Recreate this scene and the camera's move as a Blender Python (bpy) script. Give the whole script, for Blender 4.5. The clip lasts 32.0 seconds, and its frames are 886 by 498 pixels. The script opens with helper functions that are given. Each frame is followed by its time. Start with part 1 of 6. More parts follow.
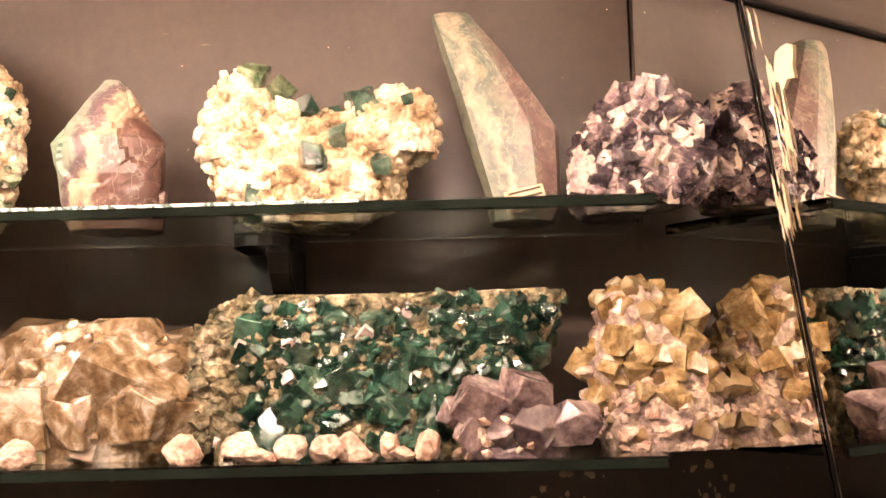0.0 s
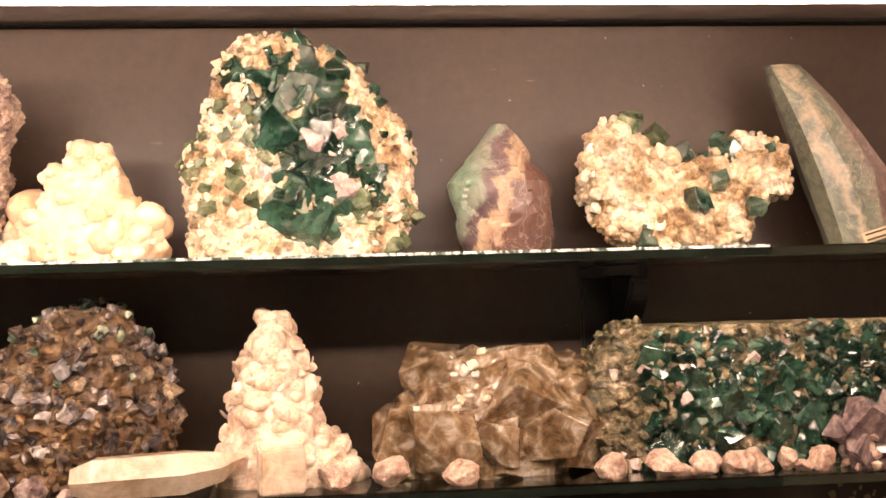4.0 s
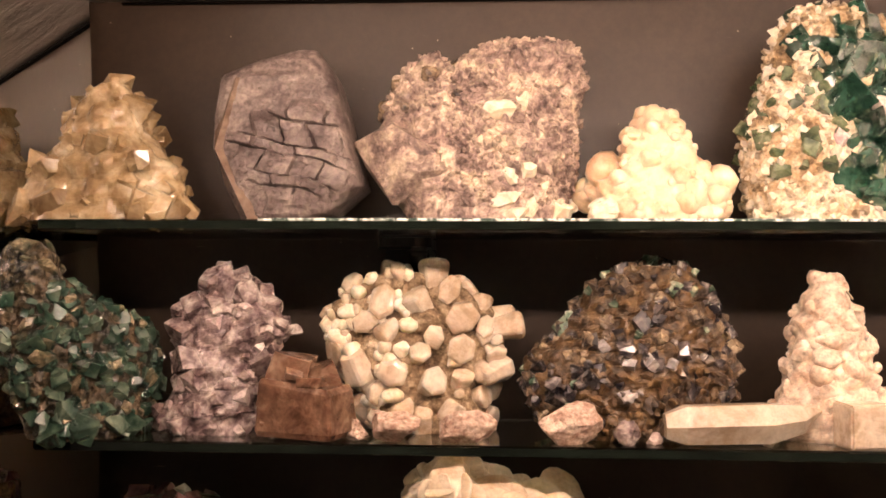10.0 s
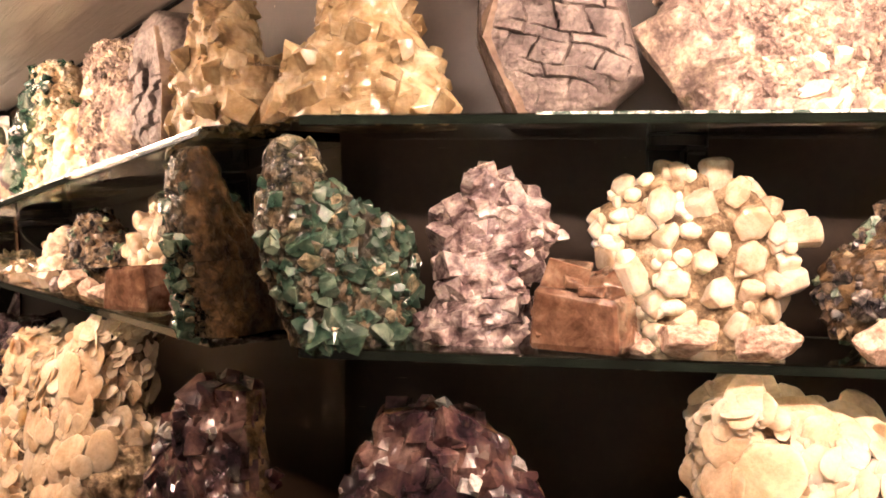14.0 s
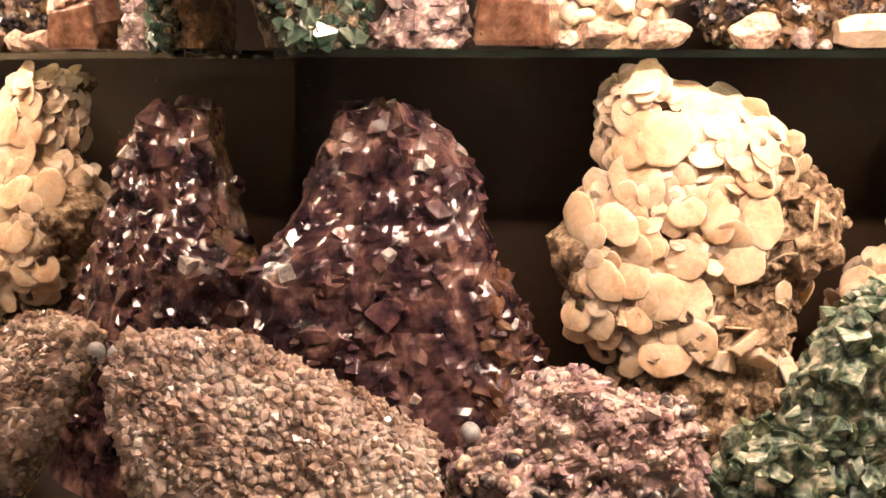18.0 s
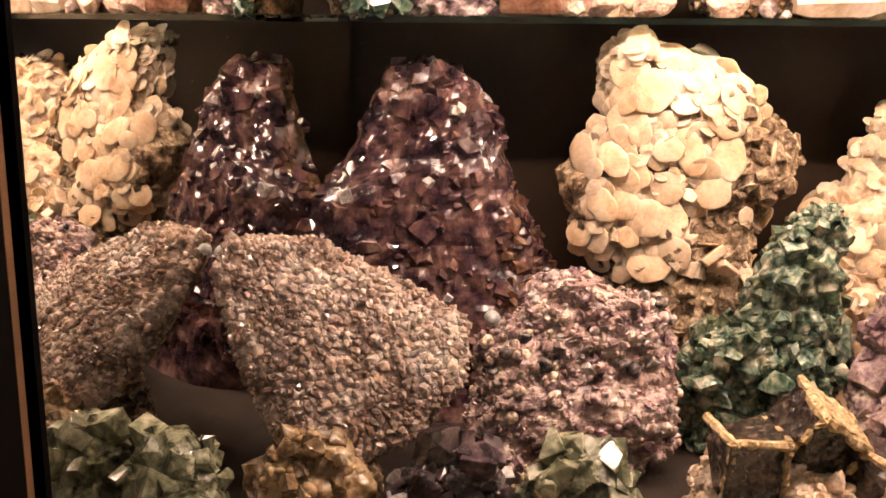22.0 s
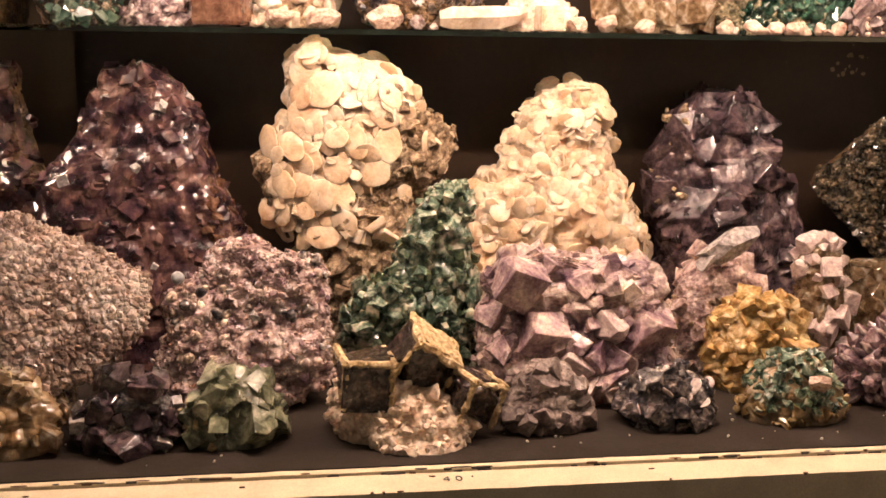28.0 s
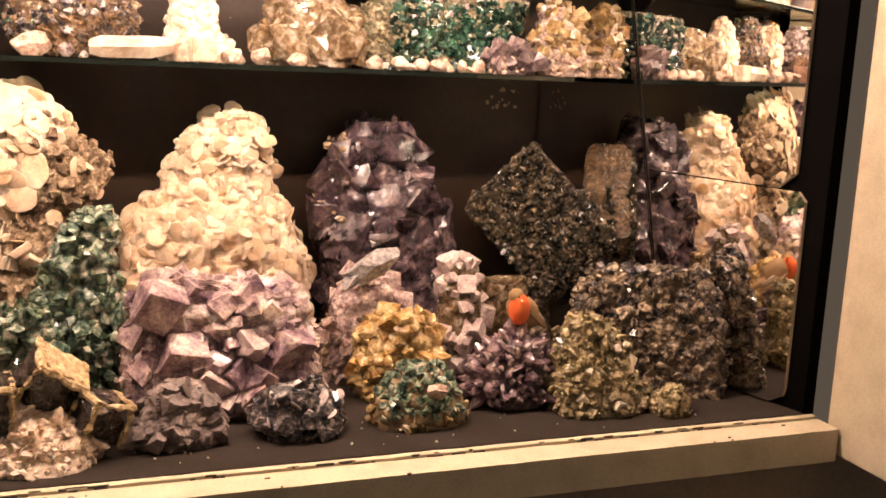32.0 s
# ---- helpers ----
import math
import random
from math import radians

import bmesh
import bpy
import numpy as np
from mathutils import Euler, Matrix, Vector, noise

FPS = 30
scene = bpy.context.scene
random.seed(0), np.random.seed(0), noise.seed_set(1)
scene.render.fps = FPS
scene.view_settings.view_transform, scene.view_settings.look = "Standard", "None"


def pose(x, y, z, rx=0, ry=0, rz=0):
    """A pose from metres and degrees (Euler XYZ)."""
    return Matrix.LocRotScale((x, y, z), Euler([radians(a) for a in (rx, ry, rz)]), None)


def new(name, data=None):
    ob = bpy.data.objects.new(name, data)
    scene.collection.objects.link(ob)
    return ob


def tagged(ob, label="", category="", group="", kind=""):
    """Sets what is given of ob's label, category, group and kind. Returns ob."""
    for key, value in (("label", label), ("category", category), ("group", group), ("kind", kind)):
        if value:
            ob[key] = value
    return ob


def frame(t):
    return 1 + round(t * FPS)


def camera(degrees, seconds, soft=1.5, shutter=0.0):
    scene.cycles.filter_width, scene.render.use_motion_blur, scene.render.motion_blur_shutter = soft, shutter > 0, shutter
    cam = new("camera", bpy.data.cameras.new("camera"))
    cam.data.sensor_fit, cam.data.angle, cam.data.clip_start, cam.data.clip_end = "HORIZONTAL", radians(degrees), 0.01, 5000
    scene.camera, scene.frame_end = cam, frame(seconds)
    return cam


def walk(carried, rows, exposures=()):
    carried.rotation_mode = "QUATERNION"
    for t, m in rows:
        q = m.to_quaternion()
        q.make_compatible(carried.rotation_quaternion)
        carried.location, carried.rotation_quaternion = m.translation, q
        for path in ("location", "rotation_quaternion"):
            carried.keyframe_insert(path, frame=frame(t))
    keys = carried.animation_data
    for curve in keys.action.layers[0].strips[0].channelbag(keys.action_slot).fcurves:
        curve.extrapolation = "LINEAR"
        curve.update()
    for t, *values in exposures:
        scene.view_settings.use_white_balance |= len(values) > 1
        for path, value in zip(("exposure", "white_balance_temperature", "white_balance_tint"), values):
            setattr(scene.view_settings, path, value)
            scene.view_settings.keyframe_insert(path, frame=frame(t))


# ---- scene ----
cam = camera(48.0, 32.0, soft=1.7)
# seconds, eye (m), yaw to the left, pitch up, roll (degrees)
ROWS = [
    (0, -0.0000, -0.0021, 1.3000, 1.04, 6.43, -1.41),
    (0.5, -0.0353, -0.0098, 1.3037, 0.56, 6.18, -1.56),
    (1, -0.0743, -0.0206, 1.3092, 0.04, 5.59, -1.47),
    (1.5, -0.1111, -0.0282, 1.3149, -0.53, 5.03, -1.41),
    (2, -0.1583, -0.0282, 1.3221, -2.12, 4.02, -1.28),
    (2.5, -0.2090, -0.0295, 1.3301, -3.69, 3.22, -1.37),
    (3, -0.2537, -0.0384, 1.3474, -4.73, 3.20, -1.78),
    (3.5, -0.2931, -0.0509, 1.3553, -5.11, 3.14, -2.02),
    (4, -0.3358, -0.0667, 1.3604, -4.95, 3.37, -1.65),
    (4.5, -0.3699, -0.0725, 1.3541, -4.68, 4.05, -1.41),
    (6.5, -0.4596, -0.1223, 1.3616, -3.62, 3.11, -1.09),
    (7, -0.4874, -0.1336, 1.3654, -3.54, 2.64, -1.07),
    (7.5, -0.5071, -0.1363, 1.3561, -3.04, 3.11, -0.86),
    (8, -0.5362, -0.1294, 1.3569, -2.08, 2.75, -0.78),
    (8.5, -0.5512, -0.1170, 1.3514, -0.58, 2.75, -1.20),
    (9, -0.5787, -0.1059, 1.3551, 0.90, 2.22, -0.85),
    (9.5, -0.6028, -0.0980, 1.3523, 2.34, 2.19, -0.38),
    (10, -0.6316, -0.0951, 1.3507, 3.46, 2.12, 0.30),
    (10.5, -0.6556, -0.0910, 1.3432, 4.51, 2.47, 0.20),
    (11, -0.6672, -0.0829, 1.3489, 6.74, 1.76, 0.07),
    (11.5, -0.6847, -0.0760, 1.3438, 8.03, 2.00, 0.27),
    (12, -0.6984, -0.0715, 1.3429, 9.64, 1.89, 0.60),
    (12.5, -0.7117, -0.0635, 1.3430, 11.09, 1.16, 0.79),
    (13, -0.7248, -0.0620, 1.3404, 11.97, 0.31, 0.88),
    (13.5, -0.7530, -0.0478, 1.3428, 9.62, -1.86, 0.45),
    (15.5, -0.7203, -0.0501, 1.2925, 12.23, -3.33, 1.05),
    (16, -0.7666, -0.0772, 1.2765, 7.44, -3.96, 0.27),
    (16.5, -0.7960, -0.1035, 1.2635, 4.72, -5.10, 0.02),
    (17, -0.8123, -0.1505, 1.2428, 3.20, -5.64, -0.27),
    (17.5, -0.8308, -0.1835, 1.2324, 0.89, -7.31, -0.79),
    (18, -0.8452, -0.1916, 1.2262, -1.30, -10.17, 0.09),
    (18.5, -0.8510, -0.1935, 1.2287, -0.14, -11.26, 0.58),
    (19, -0.8443, -0.2214, 1.2300, 2.36, -11.46, 0.65),
    (19.5, -0.8218, -0.2639, 1.2366, 3.56, -11.88, 0.60),
    (20, -0.8039, -0.3016, 1.2338, 4.39, -12.18, 0.24),
    (20.5, -0.8115, -0.3280, 1.2333, 5.66, -11.39, -0.28),
    (21, -0.8412, -0.3600, 1.2419, 5.65, -11.86, -0.50),
    (21.5, -0.8620, -0.3747, 1.2369, 3.29, -12.63, -0.20),
    (22, -0.8582, -0.3844, 1.2368, -0.18, -12.86, 0.55),
    (22.5, -0.8568, -0.3928, 1.2341, -2.33, -12.58, 1.10),
    (23, -0.8562, -0.4102, 1.2334, -4.04, -12.68, 1.49),
    (23.5, -0.8621, -0.4231, 1.2248, -5.13, -12.73, 1.74),
    (24, -0.8743, -0.4325, 1.2275, -5.86, -13.13, 1.92),
    (24.5, -0.8830, -0.4500, 1.2204, -6.87, -12.99, 1.79),
    (26.5, -0.7752, -0.5359, 1.2333, -6.66, -12.81, 1.43),
    (27, -0.7363, -0.5600, 1.2332, -6.90, -12.59, 0.85),
    (27.5, -0.7041, -0.5737, 1.2348, -7.30, -12.52, 0.92),
    (28, -0.6754, -0.5879, 1.2358, -7.83, -12.07, 0.84),
    (28.5, -0.6520, -0.5978, 1.2374, -8.38, -11.91, 0.89),
    (29, -0.6235, -0.6112, 1.2386, -10.14, -11.63, 0.66),
    (29.5, -0.6017, -0.6211, 1.2398, -11.85, -11.59, 0.76),
    (30, -0.5872, -0.6333, 1.2447, -13.77, -11.40, 1.40),
    (30.5, -0.5747, -0.6443, 1.2455, -15.33, -11.04, 2.38),
    (31, -0.5617, -0.6553, 1.2476, -17.00, -10.77, 2.54),
    (31.5, -0.5458, -0.6673, 1.2517, -18.61, -10.70, 2.17),
    (32, -0.5301, -0.6803, 1.2568, -20.12, -10.68, 2.50),
]
walk(cam, [(t, pose(x, y, z, 0, 0, yaw) @ pose(0, 0, 0, 90 + pitch) @ pose(0, 0, 0, 0, 0, roll)) for t, x, y, z, yaw, pitch, roll in ROWS],
     exposures=[(0.0, 0.95), (4.0, 0.14), (7.0, -0.48), (9.0, -0.30), (13.0, 0.42), (16.0, 1.15), (21.0, 1.07), (24.0, 1.02), (28.0, 0.88), (32.0, 1.0)])

# ---- world and light ----
world = bpy.data.worlds.new("room")
scene.world = world
world.use_nodes = True
world.node_tree.nodes["Background"].inputs[0].default_value = (0.10, 0.075, 0.055, 1)
world.node_tree.nodes["Background"].inputs[1].default_value = 0.5

TUBE_Y, TUBE_Z, TUBE_R = 0.33, 1.492, 0.008
TUBE_POWER = 95.0
SHELF_Y = 0.580            # front edge of both glass shelves
BACK_Y = 0.73
XL, XR = -0.9460, 0.138    # back corners
SPLAY, SPLAY_LEFT = 0.312, 0.392   # side mirrors open towards the viewer
BASE_Z, SHELF_1, SHELF_2 = 0.855, 1.2430, 1.3960   # tops
CEIL_Z = 1.592
FRONT_Y = 0.243


def left_x(y):
    return XL - (BACK_Y - y) * SPLAY_LEFT


def right_x(y):
    return XR + (BACK_Y - y) * SPLAY


# ---- materials ----
def mat(name):
    m = bpy.data.materials.new(name)
    m.use_nodes = True
    nt = m.node_tree
    return m, nt, nt.nodes["Principled BSDF"]


def node(nt, kind, **kw):
    n = nt.nodes.new(kind)
    for k, v in kw.items():
        n.inputs[k.replace("_", " ")].default_value = v
    return n


def ramp(nt, fac, stops):
    r = nt.nodes.new("ShaderNodeValToRGB")
    while len(r.color_ramp.elements) < len(stops):
        r.color_ramp.elements.new(0.5)
    for e, (p, c) in zip(r.color_ramp.elements, stops):
        e.position, e.color = p, (*c, 1)
    nt.links.new(fac, r.inputs[0])
    return r.outputs[0]


def mixed(nt, fac, a, b, blend="MIX"):
    m = nt.nodes.new("ShaderNodeMix")
    m.data_type, m.blend_type = "RGBA", blend
    for sock, v in ((m.inputs[0], fac), (m.inputs[6], a), (m.inputs[7], b)):
        if isinstance(v, (int, float)):
            sock.default_value = v
        elif isinstance(v, tuple):
            sock.default_value = (*v, 1)
        else:
            nt.links.new(v, sock)
    return m.outputs[2]


def coords(nt):
    return nt.nodes.new("ShaderNodeNewGeometry").outputs["Position"]


def noise_of(nt, scale, detail=5.0, rough=0.6, vec=None, warp=0.0):
    n = node(nt, "ShaderNodeTexNoise", Scale=scale, Detail=detail, Roughness=rough, Distortion=warp)
    nt.links.new(vec if vec is not None else coords(nt), n.inputs["Vector"])
    return n.outputs["Fac"]


def bump_into(nt, b, height, strength, distance=0.002):
    bp = node(nt, "ShaderNodeBump", Strength=strength, Distance=distance)
    nt.links.new(height, bp.inputs["Height"])
    nt.links.new(bp.outputs[0], b.inputs["Normal"])


def mineral(name, stops, scale=25.0, fine=220.0, rough=0.55, bump=0.5, glow=0.0, coat=0.0, vary=0.25, clear=0.0, fleck=None, speck=0.8, depth=0.6, spark=None, cells=None):
    """Rock or crystal: colour by noise at two scales, a shade of its own for each piece, fine relief.
    spark: how far the small facets of a crust are tilted; cells: facets per metre."""
    m, nt, b = mat(name)
    big = noise_of(nt, scale * (2.4 if coat >= 0.35 else 1.8), 6.0, 0.62 if coat >= 0.35 else 0.72, warp=0.4)
    if spark is None:
        spark = 0.10 if coat >= 0.35 else 0.38
    vor = node(nt, "ShaderNodeTexVoronoi", Scale=cells or (190.0 if coat >= 0.35 else 300.0), Randomness=1.0)
    nt.links.new(coords(nt), vor.inputs["Vector"])
    stops = [(0.5 + (p - 0.5) * 0.62, c) for p, c in stops]
    small = noise_of(nt, fine, 4.0, 0.7)
    col = ramp(nt, big, stops)
    dark = ramp(nt, small, [(0.32, (0.45, 0.42, 0.4)), (0.55, (1, 1, 1)), (0.75, (1.12, 1.1, 1.08))])
    col = mixed(nt, speck, col, dark, "MULTIPLY")
    col = mixed(nt, min(1.0, 0.1 + 1.6 * spark), col, ramp(nt, vor.outputs["Color"], [(0.15, (0.72, 0.70, 0.69)), (0.5, (1, 1, 1)), (0.85, (1.2, 1.19, 1.17))]), "MULTIPLY")
    geo = nt.nodes.new("ShaderNodeNewGeometry")
    isl = ramp(nt, geo.outputs["Random Per Island"], [(0.0, (1 - vary, 1 - vary, 1 - vary)), (1.0, (1 + vary, 1 + vary, 1 + vary))])
    col = mixed(nt, 1.0, col, isl, "MULTIPLY")
    inf = nt.nodes.new("ShaderNodeObjectInfo")
    obr = ramp(nt, inf.outputs["Random"], [(0.0, (1 - vary * 0.6,) * 3), (1.0, (1 + vary * 0.6,) * 3)])
    col = mixed(nt, 1.0, col, obr, "MULTIPLY")
    if fleck:
        f = ramp(nt, noise_of(nt, 90.0, 3.0, 0.6), [(0.60, (0, 0, 0)), (0.66, (1, 1, 1))])
        col = mixed(nt, f, col, fleck)
    nt.links.new(col, b.inputs["Base Color"])
    b.inputs["Roughness"].default_value = rough
    b.inputs["Coat Weight"].default_value = coat
    b.inputs["Coat Roughness"].default_value = 0.08
    b.inputs["Transmission Weight"].default_value = clear
    glow = glow or (0.3 if coat >= 0.35 else 0.0)
    b.inputs["IOR"].default_value = 1.45
    if glow:
        b.inputs["Subsurface Weight"].default_value = glow
        b.inputs["Subsurface Radius"].default_value = (0.010, 0.008, 0.006)
        b.inputs["Subsurface Scale"].default_value = depth
    # each small facet leans its own way
    off = nt.nodes.new("ShaderNodeVectorMath")
    off.operation = "MULTIPLY_ADD"
    off.inputs[1].default_value, off.inputs[2].default_value = (spark * 2,) * 3, (-spark,) * 3
    nt.links.new(vor.outputs["Color"], off.inputs[0])
    lean = nt.nodes.new("ShaderNodeVectorMath")
    nt.links.new(off.outputs[0], lean.inputs[0])
    nt.links.new(geo.outputs["Normal"], lean.inputs[1])
    unit_n = nt.nodes.new("ShaderNodeVectorMath")
    unit_n.operation = "NORMALIZE"
    nt.links.new(lean.outputs[0], unit_n.inputs[0])
    bp = node(nt, "ShaderNodeBump", Strength=bump, Distance=0.0016)
    nt.links.new(small, bp.inputs["Height"])
    nt.links.new(unit_n.outputs[0], bp.inputs["Normal"])
    nt.links.new(bp.outputs[0], b.inputs["Normal"])
    return m


def painted(name, colour, rough=0.5, wear=(0.3, 0.25, 0.2), scale=8.0, amount=0.35, bump=0.15, specular=0.5, metal=0.0):
    m, nt, b = mat(name)
    big = noise_of(nt, scale, 6.0, 0.6)
    fine = noise_of(nt, scale * 22, 4.0, 0.7)
    f = ramp(nt, big, [(0.45, (0, 0, 0)), (0.75, (amount,) * 3)])
    col = mixed(nt, f, colour, wear)
    f2 = ramp(nt, fine, [(0.35, (0.82,) * 3), (0.7, (1.08,) * 3)])
    col = mixed(nt, 1.0, col, f2, "MULTIPLY")
    nt.links.new(col, b.inputs["Base Color"])
    b.inputs["Roughness"].default_value = rough
    b.inputs["Specular IOR Level"].default_value = specular
    b.inputs["Metallic"].default_value = metal
    bump_into(nt, b, fine, bump, 0.001)
    return m


def scratched(m):
    """Adds fine pale scratches and specks to a painted surface."""
    nt = m.node_tree
    b = nt.nodes["Principled BSDF"]
    old = b.inputs["Base Color"].links[0].from_socket
    out = old
    for rot, thin in (((0, 0.7, 0), (30, 30, 300)), ((0, -0.9, 0), (24, 24, 260)), ((0, 1.57, 0), (26, 26, 260))):
        mp = nt.nodes.new("ShaderNodeMapping")
        mp.inputs["Rotation"].default_value, mp.inputs["Scale"].default_value = rot, thin
        nt.links.new(coords(nt), mp.inputs["Vector"])
        line = ramp(nt, noise_of(nt, 1.0, 2.0, 0.5, mp.outputs[0]), [(0.76, (0, 0, 0)), (0.80, (1, 1, 1))])
        patch = ramp(nt, noise_of(nt, 7.0, 3.0, 0.6), [(0.52, (0, 0, 0)), (0.64, (0.5, 0.5, 0.5))])
        out = mixed(nt, mixed(nt, 1.0, line, patch, "MULTIPLY"), out, (0.42, 0.34, 0.26))
    dots = ramp(nt, noise_of(nt, 170.0, 1.0, 0.4), [(0.79, (0, 0, 0)), (0.82, (0.8, 0.8, 0.8))])
    out = mixed(nt, dots, out, (0.5, 0.42, 0.34))
    nt.links.new(out, b.inputs["Base Color"])
    return m


M_WALL = painted("brown_paint", (0.036, 0.0225, 0.0143), 0.38, (0.080, 0.054, 0.036), 6.0, 0.4, 0.1, 0.42)
scratched(M_WALL)
M_FELT = painted("black_felt", (0.026, 0.019, 0.014), 0.95, (0.05, 0.04, 0.035), 14.0, 0.5, 0.5, 0.2)
M_CREAM = painted("cream_paint", (0.72, 0.62, 0.44), 0.42, (0.36, 0.26, 0.15), 26.0, 0.35, 0.2)
M_DARK = painted("dark_paint", (0.0022, 0.0018, 0.0016), 0.8, (0.006, 0.004, 0.003), 9.0, 0.4, 0.2, 0.05)
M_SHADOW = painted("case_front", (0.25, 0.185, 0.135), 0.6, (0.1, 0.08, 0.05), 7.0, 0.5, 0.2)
M_BLACK = painted("black_plastic", (0.012, 0.011, 0.011), 0.3, (0.03, 0.03, 0.03), 30.0, 0.3, 0.1)

m, nt, b = mat("mirror")
b.inputs["Base Color"].default_value = (0.86, 0.84, 0.80, 1)
b.inputs["Metallic"].default_value = 1.0
b.inputs["Roughness"].default_value = 0.012
M_MIRROR = m

M_MIRROR_EDGE = painted("ground_mirror_edge", (0.62, 0.50, 0.40), 0.25, (0.4, 0.3, 0.22), 40.0, 0.4, 0.1, 0.6)
m, nt, b = mat("shelf_glass")
b.inputs["Base Color"].default_value = (0.80, 0.93, 0.87, 1)
b.inputs["Transmission Weight"].default_value = 1.0
b.inputs["Roughness"].default_value = 0.02
b.inputs["IOR"].default_value = 1.5
M_GLASS = m

m, nt, b = mat("foil")
b.inputs["Base Color"].default_value = (0.80, 0.77, 0.72, 1)
b.inputs["Metallic"].default_value = 1.0
b.inputs["Roughness"].default_value = 0.30
mp = nt.nodes.new("ShaderNodeMapping")
mp.inputs["Scale"].default_value = (5.0, 95.0, 5.0)
nt.links.new(coords(nt), mp.inputs["Vector"])
bump_into(nt, b, mixed(nt, 0.68, noise_of(nt, 26.0, 4.0, 0.6, warp=3.0), noise_of(nt, 1.0, 5.0, 0.65, mp.outputs[0], warp=0.6)), 0.8, 0.004)
M_FOIL = m

m, nt, b = mat("tube_glow")
b.inputs["Base Color"].default_value = (0.9, 0.9, 0.88, 1)
b.inputs["Emission Color"].default_value = (1.0, 0.700, 0.548, 1)
b.inputs["Emission Strength"].default_value = TUBE_POWER
M_TUBE = m

# ground glass edge: white chips along the arris, lamp glints painted in with them
m, nt, b = mat("chipped_glint_edge")
f = ramp(nt, noise_of(nt, 160.0, 5.0, 0.8), [(0.47, (0, 0, 0)), (0.53, (1, 1, 1))])
nt.links.new(mixed(nt, f, (0.02, 0.05, 0.04), (0.85, 0.88, 0.84)), b.inputs["Base Color"])
b.inputs["Roughness"].default_value = 0.3
M_EDGE = m
m, nt, b = mat("polished_glass_edge")
nt.links.new(ramp(nt, noise_of(nt, 30.0, 3.0, 0.6), [(0.3, (0.004, 0.0055, 0.004)), (0.7, (0.009, 0.014, 0.010))]), b.inputs["Base Color"])
b.inputs["Roughness"].default_value = 0.06
b.inputs["Coat Weight"].default_value = 1.0
M_EDGE2 = m


# ---- building helpers ----
def mesh_of(name, verts, faces, material, smooth=False):
    me = bpy.data.meshes.new(name)
    me.from_pydata(verts, [], faces)
    me.materials.append(material)
    if smooth:
        me.polygons.foreach_set("use_smooth", [True] * len(me.polygons))
    me.update()
    return me


def put(name, me, parent=None, at=None, label="", category="", group="", kind=""):
    ob = new(name, me)
    ob.parent = parent
    if at is not None:
        ob.matrix_basis = at
    return tagged(ob, label, category, group, kind)


def bm_mesh(name, bm, material, smooth=False):
    me = bpy.data.meshes.new(name)
    bm.to_mesh(me)
    bm.free()
    me.materials.append(material)
    if smooth:
        me.polygons.foreach_set("use_smooth", [True] * len(me.polygons))
    return me


def part(name, bm, material, parent, label="", smooth=False):
    return put(name, bm_mesh(name, bm, material, smooth), parent, None, label)


def prism(poly, z0, z1, bevel=0.0):
    """An upright prism over a polygon of (x, y)."""
    bm = bmesh.new()
    lo = [bm.verts.new((x, y, z0)) for x, y in poly]
    hi = [bm.verts.new((x, y, z1)) for x, y in poly]
    bm.faces.new(lo[::-1]), bm.faces.new(hi)
    n = len(poly)
    for i in range(n):
        bm.faces.new((lo[i], lo[(i + 1) % n], hi[(i + 1) % n], hi[i]))
    bmesh.ops.recalc_face_normals(bm, faces=bm.faces)
    if bevel:
        bmesh.ops.bevel(bm, geom=bm.edges[:], offset=bevel, segments=2, affect="EDGES")
    return bm


def box(x0, x1, y0, y1, z0, z1, bevel=0.0):
    return prism([(x0, y0), (x1, y0), (x1, y1), (x0, y1)], z0, z1, bevel)


def tube(points, radius, sides=12, caps=True):
    bm = bmesh.new()
    rings = []
    for i, p in enumerate(points):
        a, c = Vector(points[max(i - 1, 0)]), Vector(points[min(i + 1, len(points) - 1)])
        q = (c - a).to_track_quat("Z", "Y")
        r = radius[i] if isinstance(radius, (list, tuple)) else radius
        rings.append([bm.verts.new(Vector(p) + q @ Vector((r * math.cos(t), r * math.sin(t), 0))) for t in (2 * math.pi * k / sides for k in range(sides))])
    for r0, r1 in zip(rings, rings[1:]):
        for k in range(sides):
            bm.faces.new((r0[k], r0[(k + 1) % sides], r1[(k + 1) % sides], r1[k]))
    if caps:
        bm.faces.new(rings[0][::-1]), bm.faces.new(rings[-1])
    return bm


def structure(name, bm, material, label, category="", smooth=False):
    return put(name, bm_mesh(name, bm, material, smooth), None, None, label, category or name.split("_")[0], "", "structure")


# ---- the case ----
LEFT_TILT = 0.055   # this mirror leans outwards at its top
TOP = 1.75
structure("wall_back", box(XL - 0.3, XR + 0.3, BACK_Y, BACK_Y + 0.018, 0.70, TOP), M_WALL, "brown painted back board of the case, scratched")
structure("floor", prism([(left_x(0.25), 0.25), (right_x(0.25), 0.25), (XR, BACK_Y), (XL, BACK_Y)], BASE_Z - 0.02, BASE_Z), M_FELT, "black felt covered base of the display case")


